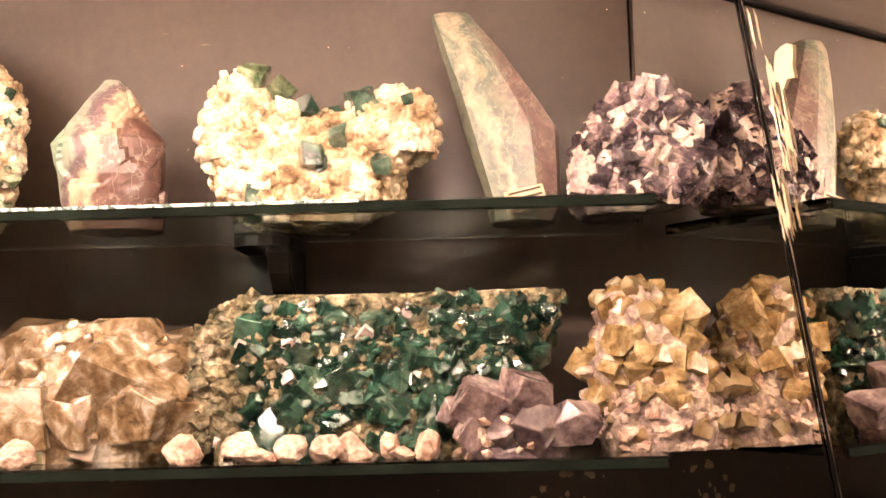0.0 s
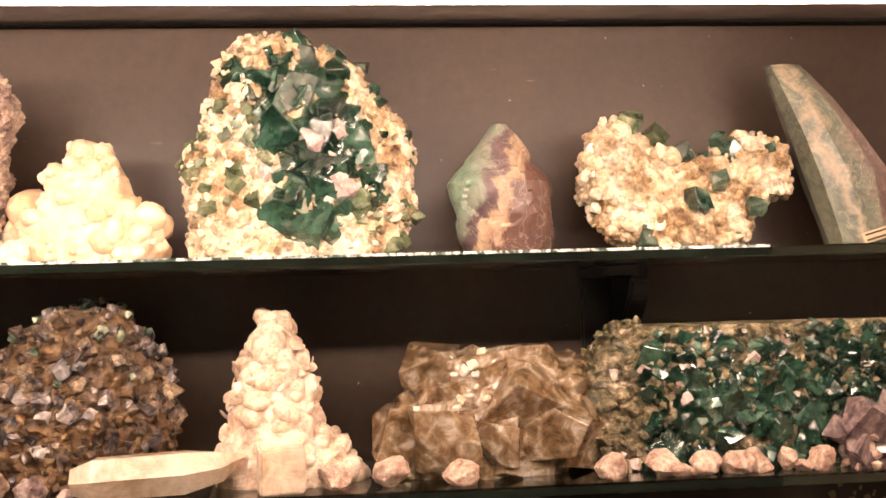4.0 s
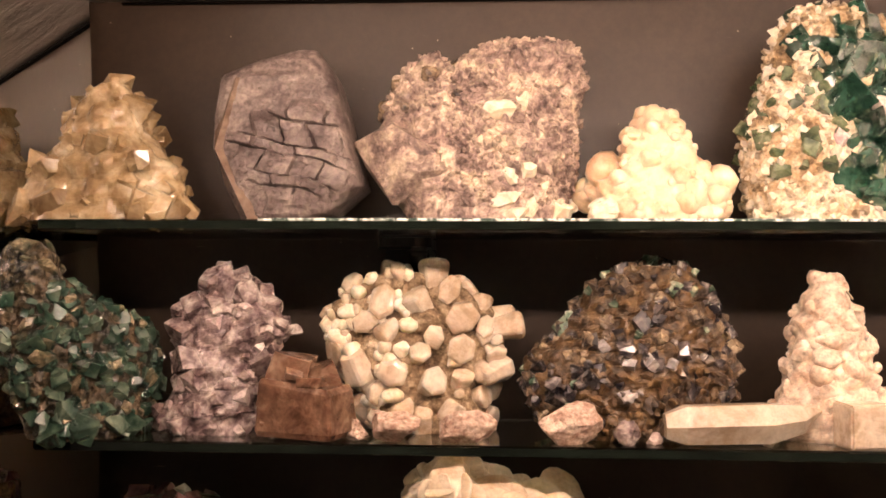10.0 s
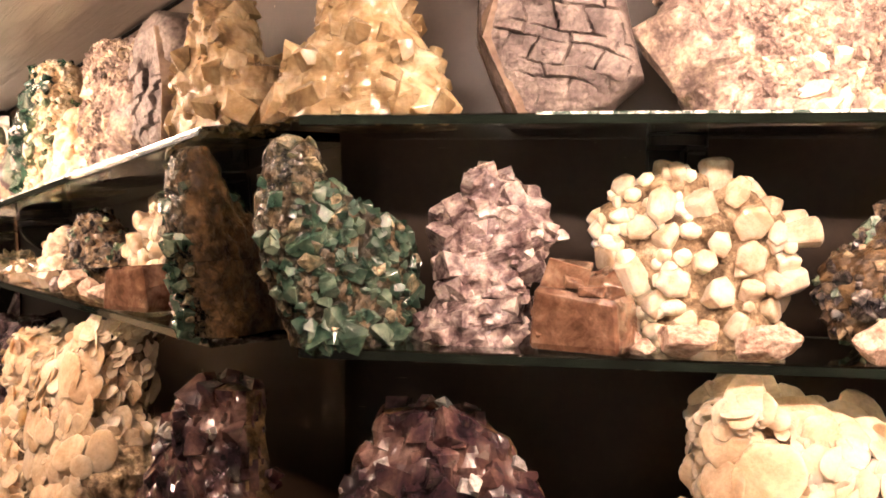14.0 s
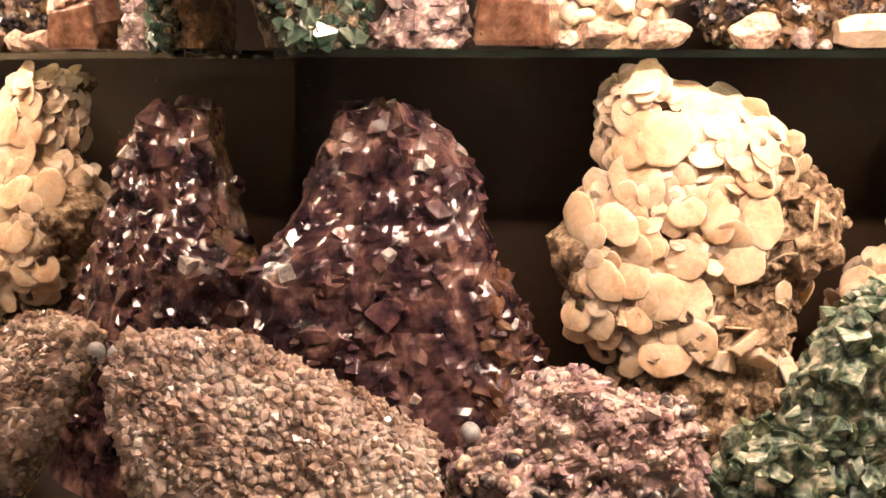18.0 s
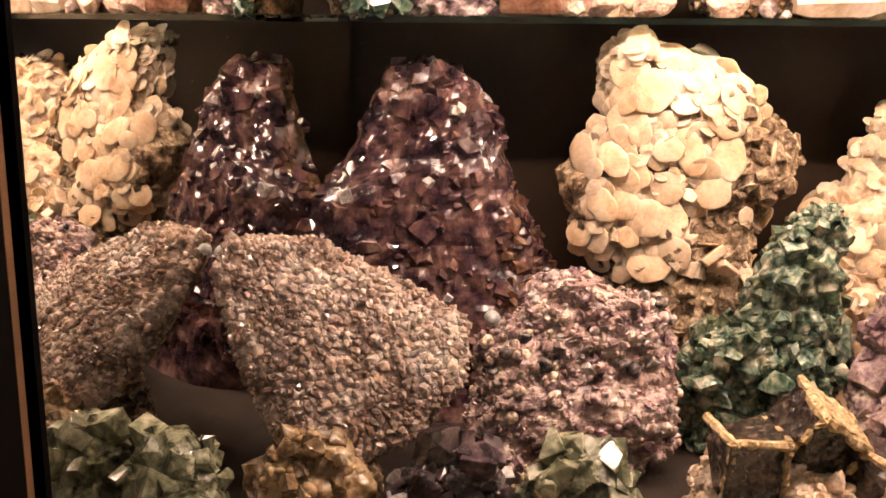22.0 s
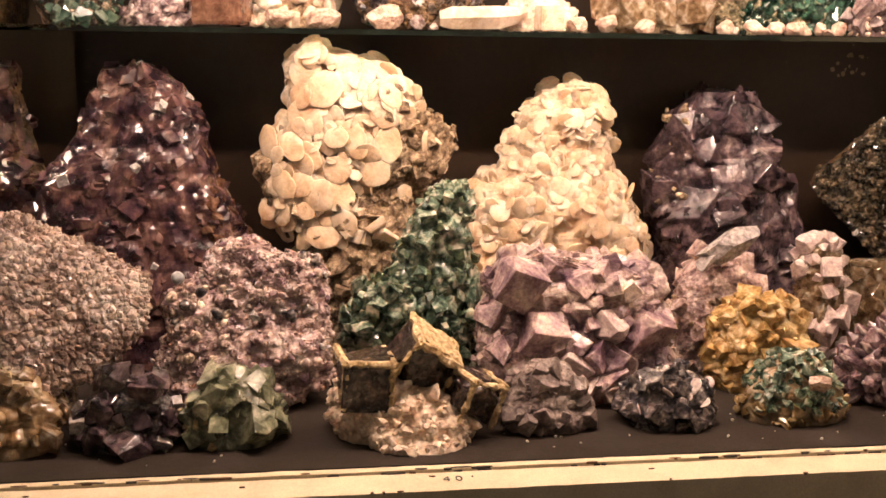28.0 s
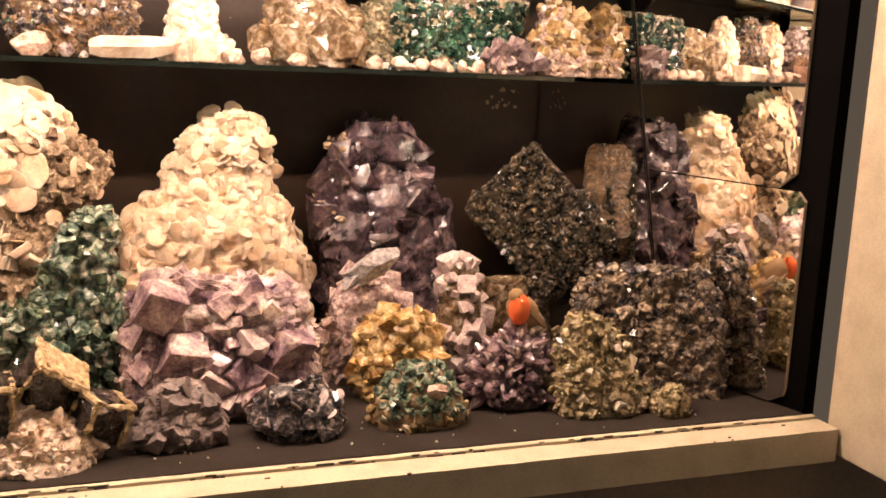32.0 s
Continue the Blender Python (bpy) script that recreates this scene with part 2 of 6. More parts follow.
def side(name, x_of, sign):
    a, c = (x_of(FRONT_Y + 0.01), FRONT_Y + 0.01), (x_of(BACK_Y), BACK_Y)
    off = 0.016 * sign
    if sign < 0:
        a, c = (a[0] - 0.05, a[1]), (c[0] - 0.05, c[1])
    structure(name, prism([a, c, (c[0] + off, c[1]), (a[0] + off, a[1])], 0.70, TOP), M_DARK, "dark side board of the case behind the mirrors")


def flat(x_of, sign, y0, y1, z0, z1, gap=0.002, thick=0.004, round_r=0.0, corners=()):
    """A sheet standing on a splayed side, from depth y0 to y1; corners: which ends are rounded."""
    pts = []
    for cy, cz, tag in ((y0, z0, "fl"), (y1, z0, "bl"), (y1, z1, "bt"), (y0, z1, "ft")):
        if tag in corners and round_r:
            sy, sz = (1 if tag[0] == "f" else -1), (1 if tag[1] == "l" else -1)
            arc = [(cy + sy * round_r * (1 - math.cos(t)), cz + sz * round_r * (1 - math.sin(t))) for t in (math.pi / 2 * k / 6 for k in range(7))]
            pts += arc if tag in ("fl", "bt") else arc[::-1]
        else:
            pts.append((cy, cz))
    bm = bmesh.new()
    sets = []
    for o in (-gap * sign, -(gap + thick) * sign):
        sets.append([bm.verts.new((x_of(y) + o, y, z)) for y, z in pts])
    bm.faces.new(sets[0]), bm.faces.new(sets[1][::-1])
    n = len(pts)
    for i in range(n):
        bm.faces.new((sets[0][i], sets[1][i], sets[1][(i + 1) % n], sets[0][(i + 1) % n]))
    bmesh.ops.recalc_face_normals(bm, faces=bm.faces)
    return bm


side("wall_left", left_x, -1)
side("wall_right", right_x, 1)


def mirror(bm, label):
    ob = put("mirror", bm_mesh("mirror", bm, M_MIRROR), None, None, label, "mirror")
    ob.data.materials.append(M_MIRROR_EDGE)
    return ob


mirror(flat(left_x, -1, FRONT_Y + 0.0105, 0.692, BASE_Z + 0.003, 1.3000), "tall mirror lining the side of the mineral case")
bm = flat(left_x, -1, FRONT_Y + 0.0105, 0.692, 1.3002, CEIL_Z - 0.004)
for v in bm.verts:
    v.co.x -= (v.co.z - 1.30) * LEFT_TILT
mirror(bm, "upper mirror leaning slightly outwards beside the lamp")


def seam(z):
    """Depth of the slanting joint between the mirrors of one side, by height."""
    return 0.475 + (z - 0.95) * 0.205


def tile(z0, z1, y_of0, y_of1, round_low, round_r=0.022):
    """A mirror sheet from depth y_of0(z) to y_of1(z); the lower front corner may be rounded."""
    n = 24
    front = []
    for k in range(n + 1):
        z = z0 + (z1 - z0) * k / n
        y = y_of0(z)
        if round_low and z - z0 < round_r:
            q = round_r - (z - z0)
            y += round_r - math.sqrt(max(round_r ** 2 - q ** 2, 0))
        if round_low and z1 - z < round_r * 0.5 and round_low > 1:
            q = round_r * 0.5 - (z1 - z)
            y += round_r * 0.5 - math.sqrt(max((round_r * 0.5) ** 2 - q ** 2, 0))
        front.append((y, z))
    back = [(y_of1(z0 + (z1 - z0) * k / n), z0 + (z1 - z0) * k / n) for k in range(n, -1, -1)]
    bm = bmesh.new()
    pts = front + back
    sets = [[bm.verts.new((right_x(y) - o, y, z)) for y, z in pts] for o in (0.002, 0.006)]
    bm.faces.new(sets[0]), bm.faces.new(sets[1][::-1])
    for i in range(len(pts)):
        k = (i + 1) % len(pts)
        bm.faces.new((sets[0][i], sets[1][i], sets[1][k], sets[0][k])).material_index = 1 if i < n or i == len(pts) - 1 else 0
    bmesh.ops.recalc_face_normals(bm, faces=bm.faces)
    return bm


mirror(tile(BASE_Z + 0.003, CEIL_Z - 0.01, lambda z: seam(z) + 0.002, lambda z: BACK_Y - 0.004, 0), "tall mirror in the back corner with tarnished edge")
mirror(tile(1.1235, CEIL_Z - 0.01, lambda z: 0.290, lambda z: seam(z) - 0.0015, 1), "upper mirror tile with rounded corner and polished edge")
mirror(tile(BASE_Z + 0.003, 1.122, lambda z: 0.275, lambda z: seam(z) - 0.0015, 2, 0.02), "lower mirror tile beside the brown specimens")
# tarnish along the joint: dark stripe and flaked silver
bm = bmesh.new()
for a, w0 in ((0.0, 0.0030), (0.0042, 0.0012)):
    lo = None
    for k in range(61):
        z = 1.0 + (CEIL_Z - 0.02 - 1.0) * k / 60
        wob = 0.0008 * noise.noise((z * 60, a * 900, 0))
        row = [bm.verts.new((right_x(seam(z) + d) - 0.0066, seam(z) + d, z)) for d in (a - w0 / 2 + wob, a + w0 / 2 - wob)]
        if lo:
            bm.faces.new((lo[0], lo[1], row[1], row[0]))
        lo = row
tarnish = put("tarnish_stripe", bm_mesh("tarnish_stripe", bm, M_DARK), None, None, "dark tarnished stripe along the mirror joint", "mirror edge")
rng = random.Random(4)
for k in range(34):
    z = rng.uniform(1.36, 1.53)
    y = seam(z) - rng.uniform(0.001, 0.010) - (0.012 if 1.40 < z < 1.46 else 0.0)
    ln = rng.uniform(0.008, 0.03)
    bm = bmesh.new()
    pts = [(0, 0), (rng.uniform(.0006, .002), ln * .3), (rng.uniform(.0003, .0015), ln), (-.0004, ln * .8)]
    vs = [bm.verts.new((right_x(y + u + v * .2) - 0.0068 - .0001 * k, y + u + v * .2, z + v)) for u, v in pts]
    bm.faces.new(vs)
    part("flake", bm, M_CREAM, tarnish)
bm = bmesh.new()
n = 13
cy, cz = 0.553, 1.462
vs = [bm.verts.new((right_x(cy + r * math.cos(a)) - 0.0072, cy + r * math.cos(a), cz + 1.1 * r * math.sin(a))) for r, a in ((rng.uniform(.008, .013), 2 * math.pi * k / n) for k in range(n))]
bm.faces.new(vs)
part("flake", bm, M_CREAM, tarnish, "large pale flake of lost silvering")


def ceiling():
    nx, ny = 200, 80
    verts, faces = [], []
    for j in range(ny + 1):
        y = 0.19 + (BACK_Y - 0.19) * j / ny
        for i in range(nx + 1):
            x = left_x(0.19) - 0.01 + (right_x(0.19) - left_x(0.19) + 0.02) * i / nx
            edge = min(1.0, (BACK_Y - y) * 12)
            z = CEIL_Z + 0.004 * edge * noise.fractal((x * 5, y * 16, 0.3), 0.9, 2.0, 5) + 0.004 * edge * abs(noise.noise((x * 7, y * 34, 5.0)))
            verts.append((x, y, z))
    for j in range(ny):
        for i in range(nx):
            a = j * (nx + 1) + i
            faces.append((a, a + 1, a + nx + 2, a + nx + 1))
    return put("ceiling", mesh_of("ceiling", verts, faces, M_FOIL, True), None, None, "crumpled aluminium foil lining the top of the case", "ceiling", "", "structure")


ceiling()
structure("trim_ceiling", box(XL - 0.01, XR + 0.01, BACK_Y - 0.006, BACK_Y - 0.0005, CEIL_Z - 0.0035, CEIL_Z - 0.0015), M_DARK, "thin dark strip where the foil meets the back board", "trim")
structure("roof", box(left_x(0.17) - 0.05, right_x(0.17) + 0.05, 0.17, BACK_Y + 0.02, CEIL_Z + 0.02, CEIL_Z + 0.035), M_DARK, "dark board closing the top of the case", "ceiling")
structure("trim_top", box(left_x(0.17) - 0.05, right_x(0.17) + 0.05, 0.15, 0.169, CEIL_Z - 0.09, CEIL_Z + 0.16), M_DARK, "dark wooden valance above the case opening", "trim")
structure("trim_corner_right", box(XR - 0.0075, XR - 0.0060, BACK_Y - 0.002, BACK_Y - 0.0005, SHELF_2 + 0.002, CEIL_Z - 0.01), M_DARK, "thin dark strip in the back corner", "trim")
# sill and frame
M_NICK = painted("bare_wood_nick", (0.13, 0.065, 0.03), 0.8, (0.06, 0.03, 0.015), 60.0, 0.5, 0.3)
def ragged(bm, amount, freq):
    bmesh.ops.subdivide_edges(bm, edges=[e for e in bm.edges if e.calc_length() > 0.4], cuts=160)
    for v in bm.verts:
        v.co += Vector((0, 1, 0.6)) * amount * noise.fractal((v.co.x * freq, v.co.y * 40, v.co.z * 40), 0.8, 2.0, 4)
    return bm


structure("sill", ragged(box(-1.40, right_x(0.222) - 0.003, 0.197, 0.2335, BASE_Z - 0.04, BASE_Z - 0.001), 0.0004, 45), M_CREAM, "chipped cream painted wooden sill")
structure("sill_bead", ragged(box(-1.40, right_x(0.222) - 0.004, 0.2355, FRONT_Y + 0.001, BASE_Z - 0.03, BASE_Z + 0.0015), 0.0005, 60), M_CREAM, "narrow worn cream bead along the felt", "trim")
sill_bead = bpy.data.objects["sill_bead"]
rng = random.Random(77)
for k in range(100):
    # flaked paint along the joint, and a few nicks on the sill itself
    on_bead = k < 85
    x = rng.uniform(-1.25, 0.27)
    ln, wd = (rng.uniform(.003, .022), rng.uniform(.0010, .0026)) if on_bead else (rng.uniform(.0015, .007), rng.uniform(.0008, .0022))
    y = 0.2348 + rng.uniform(-.001, .0022) if on_bead else rng.choice((rng.uniform(.200, .232), .198))
    n = 9
    ring = [(x + ln / 2 * rng.uniform(.7, 1.1) * math.cos(2 * math.pi * i / n), y + wd / 2 * rng.uniform(.5, 1.3) * math.sin(2 * math.pi * i / n)) for i in range(n)]
    z = BASE_Z + (0.0021 if y > .2350 else -0.0002)
    put("paint_chip", bm_mesh("paint_chip", prism(ring, z - .002, z + .0003), M_BLACK if on_bead and k % 3 else M_NICK), sill_bead if on_bead else bpy.data.objects["sill"])
cu = bpy.data.curves.new("pencil_mark", "FONT")
cu.body, cu.size, cu.extrude = "4 0", 0.014, 0.0002
cu.materials.append(M_BLACK)
put("pencil_mark", cu, None, pose(-0.562, 0.212, BASE_Z + 0.0006, 0, 0, 0), "dark handwritten number on the cream sill", "writing")
structure("trim_right", box(right_x(0.222), right_x(0.222) + 0.09, -0.25, 0.222, BASE_Z - 0.035, TOP, 0.003), M_CREAM, "cream painted door jamb beside the case", "trim")
structure("trim_left", box(left_x(0.25) - 0.10, left_x(0.25) - 0.004, 0.10, 0.25, BASE_Z - 0.04, TOP, 0.003), M_DARK, "dark wooden post beside the case", "trim")
# worn brown post edge, coloured lighter to stand in for its lit line
M_POST = painted("worn_lit_wood", (0.16, 0.085, 0.045), 0.45, (0.05, 0.028, 0.015), 40.0, 0.6, 0.3)
structure("trim_post_edge", box(left_x(0.25) - 0.0115, left_x(0.25) - 0.0035, 0.238, 0.2525, BASE_Z - 0.001, TOP - 0.01, 0.002), M_POST, "worn brown wooden post edge beside the mirror, its lit line painted in", "trim")
structure("wall_below", box(-1.40, 0.50, 0.21, 0.228, -0.02, BASE_Z - 0.041), M_SHADOW, "brown painted panel below the case", "wall")

# lamp
lamp = tagged(new("fluorescent_lamp"), "lit slim fluorescent tube under the foil top of the case", "lamp")
part("tube", tube([(XL + 0.02, TUBE_Y, TUBE_Z), (XR - 0.02, TUBE_Y, TUBE_Z)], TUBE_R, 16), M_TUBE, lamp, "glowing white tube", True)
for xx in (XL + 0.004, XR - 0.004):
    part("holder", box(xx - 0.014, xx + 0.014, TUBE_Y - 0.014, TUBE_Y + 0.014, TUBE_Z - 0.016, CEIL_Z + 0.004, 0.003), M_CREAM, lamp, "white lamp holder")


def glass_shelf(z, y0, chipped=None):
    poly = [(-0.957, y0), (0.1170, y0), (0.1165, BACK_Y - 0.010), (-0.932, BACK_Y - 0.010)]
    bm = prism(poly, z - 0.0075, z, 0.0012)
    ob = put("glass_shelf", bm_mesh("glass_shelf", bm, M_GLASS), None, None, "clear glass shelf with greenish polished edges", "shelf", "glass shelves")
    ob.visible_shadow = True
    x0, x1 = poly[0][0] + .002, poly[1][0] - .002
    part("front_edge", box(x0, x1, y0 - .0012, y0 - .0002, z - .0066, z - .0012), M_EDGE2, ob, "polished green front edge").visible_shadow = False
    if chipped:
        # chipped stretch of the arris, its lamp glints coloured white
        part("chipped_arris", box(chipped[0], chipped[1], y0 - .0016, y0 + .0006, z - .0011, z + .0006), M_EDGE, ob, "chipped upper arris with lamp glints painted white")
    return ob


glass_shelf(SHELF_1, SHELF_Y)
glass_shelf(SHELF_2, SHELF_Y, (-0.80, -0.06))


# black plastic shelf brackets screwed to the back board
def bracket(x, z):
    t = tagged(new("shelf_bracket"), "black plastic bracket screwed to the back board", "bracket", "shelf brackets")
    t.matrix_basis = pose(x, BACK_Y, z)
    # back plate, tongue with a round end, curved web on one side
    part("back_plate", box(-.021, .021, -.005, 0, -.064, -.002, .002), M_BLACK, t)
    ring = [(-.021, -.005), (.021, -.005)] + [(.021 * math.cos(math.pi * k / 14), -.050 - .021 * math.sin(math.pi * k / 14)) for k in range(15)]
    part("arm", prism(ring[::-1], -.007, 0), M_BLACK, t)
    bm = bmesh.new()
    prof = [(-.005, -.007), (-.066, -.007), (-.066, -.012), (-.058, -.024), (-.044, -.037), (-.028, -.048), (-.014, -.058), (-.005, -.063)]
    a = [bm.verts.new((.004, y, zz)) for y, zz in prof]
    c = [bm.verts.new((.020, y, zz)) for y, zz in prof]
    bm.faces.new(a), bm.faces.new(c[::-1])
    for i in range(len(prof)):
        k = (i + 1) % len(prof)
        bm.faces.new((a[i], c[i], c[k], a[k]))
    bmesh.ops.recalc_face_normals(bm, faces=bm.faces)
    bmesh.ops.bevel(bm, geom=bm.edges[:], offset=.002, segments=2, affect="EDGES")
    part("web", bm, M_BLACK, t)
    for dx in (-.012, .012):
        bm = bmesh.new()
        bmesh.ops.create_cone(bm, cap_ends=True, segments=12, radius1=.004, radius2=.003, depth=.003, matrix=pose(dx, -.0185, -.056, 90))
        part("screw", bm, M_DARK, t)
    return t


bracket(-0.136, SHELF_2 - 0.0085)
bracket(-0.708, SHELF_2 - 0.0085)


# ---- specimens: bodies and crystals ----
def loft(prof, w, h, d, seed, rough=0.14, rings=78, sides=120, square=2.5, lump=None, facet=None, lean=0.0, flatback=0.0, base=0.0, shift=(0, 0, 0)):
    """A rock body of stacked rounded rings. prof: rows of (height, left, right[, depth]) as fractions of h, w and d.
    rough: large uneven swellings; lump, facet: (cells per metre, metres) of knobs and of tilted flat faces."""
    hs = [p[0] for p in prof]
    ls, rs = [p[1] for p in prof], [p[2] for p in prof]
    ds = [p[3] if len(p) > 3 else 1.0 - 0.55 * p[0] ** 2 for p in prof]
    verts, faces = [], []
    off = Vector((seed * 7.13, seed * 3.7, seed * 1.9))
    size = (w + h) / 2
    sh = Vector(shift)
    for j in range(rings + 1):
        f = j / rings
        l, r, dd = np.interp(f, hs, ls), np.interp(f, hs, rs), np.interp(f, hs, ds)
        for k in range(sides):
            a = 2 * math.pi * k / sides
            c, s = math.cos(a), math.sin(a)
            m = (abs(c) ** square + abs(s) ** square) ** (-1 / square)
            y = d / 2 * dd * m * s
            if flatback and y > 0:
                y *= 1 - flatback
            p = Vector((((l + r) / 2 - 0.5 + (r - l) / 2 * m * c) * w, y + lean * f * h, base + f * h))
            q = p / size * 3.0 + off
            n = rough * size * 0.3 * noise.fractal(q, 0.9, 2.0, 5)
            if lump:
                n += lump[1] * (0.75 - 1.5 * noise.voronoi((p + off) * lump[0])[0][0])
            if facet:
                qq = (p + off) * facet[0]
                pc = noise.voronoi(qq)[1][0]
                g = noise.noise_vector(pc * 3.3)
                n += facet[1] * (1.6 * g.dot(qq - pc) + 0.7 * noise.noise(pc * 5.1))
            p += Vector((c, s, 0.3 * (2 * f - 1))) * n * min(1.0, 0.35 + 4 * f)
            p.z = max(p.z, 0.0) if f > 0 else base
            verts.append(p + sh)
    for j in range(rings):
        for k in range(sides):
            a, b2 = j * sides + k, j * sides + (k + 1) % sides
            faces.append((a, b2, b2 + sides, a + sides))
    top = len(verts)
    verts.append(sum(verts[rings * sides:top], Vector()) / sides + Vector((0, 0, 0.012 * h)))
    verts.append(sum(verts[:sides], Vector()) / sides)
    for k in range(sides):
        faces.append((rings * sides + k, rings * sides + (k + 1) % sides, top))
        faces.append(((k + 1) % sides, k, top + 1))
    return verts, faces


def joined(*meshes):
    verts, faces = [], []
    for v, f in meshes:
        o = len(verts)
        verts += v
        faces += [tuple(i + o for i in face) for face in f]
    return verts, faces


UNITS = {}


def unit(kind, variant):
    """One crystal or knob of unit size, standing on its root; some variants of each kind."""
    key = (kind, variant)
    if key in UNITS:
        return UNITS[key]
    rng = random.Random(hash(kind) % 1 + variant * 17 + len(kind))
    bm = bmesh.new()
    if kind == "cube":
        # a cube with broken corners and slightly stepped faces
        bmesh.ops.create_cube(bm, size=1.0)
        for v in bm.verts:
            v.co += Vector([rng.uniform(-0.10, 0.10) for _ in range(3)])
        for _ in range(4):
            n = Vector([rng.choice((-1, 1)) * rng.uniform(0.25, 1.0) for _ in range(3)]).normalized()
            cut = bmesh.ops.bisect_plane(bm, geom=bm.verts[:] + bm.edges[:] + bm.faces[:], plane_co=n * rng.uniform(0.44, 0.62), plane_no=n, clear_outer=True)
            edges = [e for e in cut["geom_cut"] if isinstance(e, bmesh.types.BMEdge)]
            if edges:
                bmesh.ops.contextual_create(bm, geom=edges)
        bmesh.ops.bevel(bm, geom=bm.edges[:], offset=0.022, segments=1, affect="EDGES")
    elif kind == "slab":
        bmesh.ops.create_cube(bm, size=1.0)
        for v in bm.verts:
            v.co += Vector([rng.uniform(-0.10, 0.10) for _ in range(3)])
            v.co.z *= 0.4
        bmesh.ops.bevel(bm, geom=bm.edges[:], offset=0.04, segments=1, affect="EDGES")
    elif kind == "plate":
        n = rng.choice((12, 14, 16))
        ring = [(rng.uniform(0.44, 0.52), 2 * math.pi * (k + rng.uniform(-0.2, 0.2)) / n) for k in range(n)]
        layers = [(-0.05, 0.7), (-0.03, 1.0), (0.01, 1.0), (0.03, 0.88), (0.045, 0.45)]
        rr = [[bm.verts.new((r * s * math.cos(a), r * s * math.sin(a), z + rng.uniform(-0.012, 0.012))) for r, a in ring] for z, s in layers]
        for lo, hi in zip(rr, rr[1:]):
            for k in range(n):
                bm.faces.new((lo[k], lo[(k + 1) % n], hi[(k + 1) % n], hi[k]))
        bm.faces.new(rr[0][::-1]), bm.faces.new(rr[-1])
    elif kind == "disc":
        # a thick round tablet with a softly scalloped rim
        n = 20
        ph, grow_x = rng.uniform(0, 6), rng.uniform(0.0, 0.16)
        ring = []
        for k in range(n):
            a = 2 * math.pi * k / n
            six = 0.455 / math.cos((a + ph) % (math.pi / 3) - math.pi / 6)
            ring.append((0.55 * six + 0.45 * 0.49 + grow_x * 0.5 * math.cos(2 * a) + rng.uniform(-0.014, 0.014), a))
        layers = [(-0.045, 0.6), (-0.032, 0.95), (-0.012, 1.0), (0.006, 0.985), (0.016, 0.93), (0.030, 0.78), (0.050, 0.40)]
        rr = [[bm.verts.new((r * s * math.cos(a), r * s * math.sin(a), z + rng.uniform(-0.004, 0.004))) for r, a in ring] for z, s in layers]
        for lo, hi in zip(rr, rr[1:]):
            for k in range(n):
                bm.faces.new((lo[k], lo[(k + 1) % n], hi[(k + 1) % n], hi[k]))
        bm.faces.new(rr[0][::-1]), bm.faces.new(rr[-1])
    elif kind == "hexa":
        n = 6
        layers = [(-0.6, 0.34), (0.10, 0.46), (0.24, 0.50), (0.34, 0.45), (0.40, 0.30)]
        st = [rng.uniform(0.92, 1.08) for _ in range(n)]
        rr = [[bm.verts.new((s * st[k] * math.cos(math.pi * k / 3), s * st[k] * math.sin(math.pi * k / 3), z)) for k in range(n)] for z, s in layers]
        for lo, hi in zip(rr, rr[1:]):
            for k in range(n):
                bm.faces.new((lo[k], lo[(k + 1) % n], hi[(k + 1) % n], hi[k]))
        bm.faces.new(rr[0][::-1]), bm.faces.new(rr[-1])
        bmesh.ops.bevel(bm, geom=bm.edges[:], offset=0.05, segments=1, affect="EDGES")
    elif kind == "point":
        n = 6
        layers = [(-0.4, 0.22), (0.35, 0.25), (0.75, 0.05)]
        st = [rng.uniform(0.8, 1.2) for _ in range(n)]
        rr = [[bm.verts.new((s * st[k] * math.cos(math.pi * k / 3), s * st[k] * math.sin(math.pi * k / 3), z)) for k in range(n)] for z, s in layers]
        for lo, hi in zip(rr, rr[1:]):
            for k in range(n):
                bm.faces.new((lo[k], lo[(k + 1) % n], hi[(k + 1) % n], hi[k]))
        bm.faces.new(rr[0][::-1]), bm.faces.new(rr[-1])
    elif kind == "knob":
        bmesh.ops.create_icosphere(bm, subdivisions=2, radius=0.5)
        o = Vector((variant * 3.1, len(kind), 1.7))
        for v in bm.verts:
            v.co *= 1 + 0.28 * noise.noise(v.co * 2.6 + o)
    elif kind == "grain":
        bmesh.ops.create_icosphere(bm, subdivisions=1, radius=0.5)
        for v in bm.verts:
            v.co *= rng.uniform(0.8, 1.2)
    elif kind == "chip":
        # an angular fragment: a block cut by many planes
        bmesh.ops.create_cube(bm, size=1.1)
        for _ in range(11):
            n = Vector([rng.gauss(0, 1) for _ in range(3)]).normalized()
            cut = bmesh.ops.bisect_plane(bm, geom=bm.verts[:] + bm.edges[:] + bm.faces[:], plane_co=n * rng.uniform(0.34, 0.50), plane_no=n, clear_outer=True)
            edges = [e for e in cut["geom_cut"] if isinstance(e, bmesh.types.BMEdge)]
            if edges:
                bmesh.ops.contextual_create(bm, geom=edges)
    bmesh.ops.recalc_face_normals(bm, faces=bm.faces)
    UNITS[key] = ([v.co.copy() for v in bm.verts], [tuple(v.index for v in f.verts) for f in bm.faces])
    bm.free()
    return UNITS[key]


SHARED = {}


def unit_mesh(kind, variant, material):
    key = (kind, variant, material.name)
    if key not in SHARED:
        v, f = unit(kind, variant)
        SHARED[key] = mesh_of(kind, v, f, material, kind in ("knob", "plate", "disc"))
    return SHARED[key]


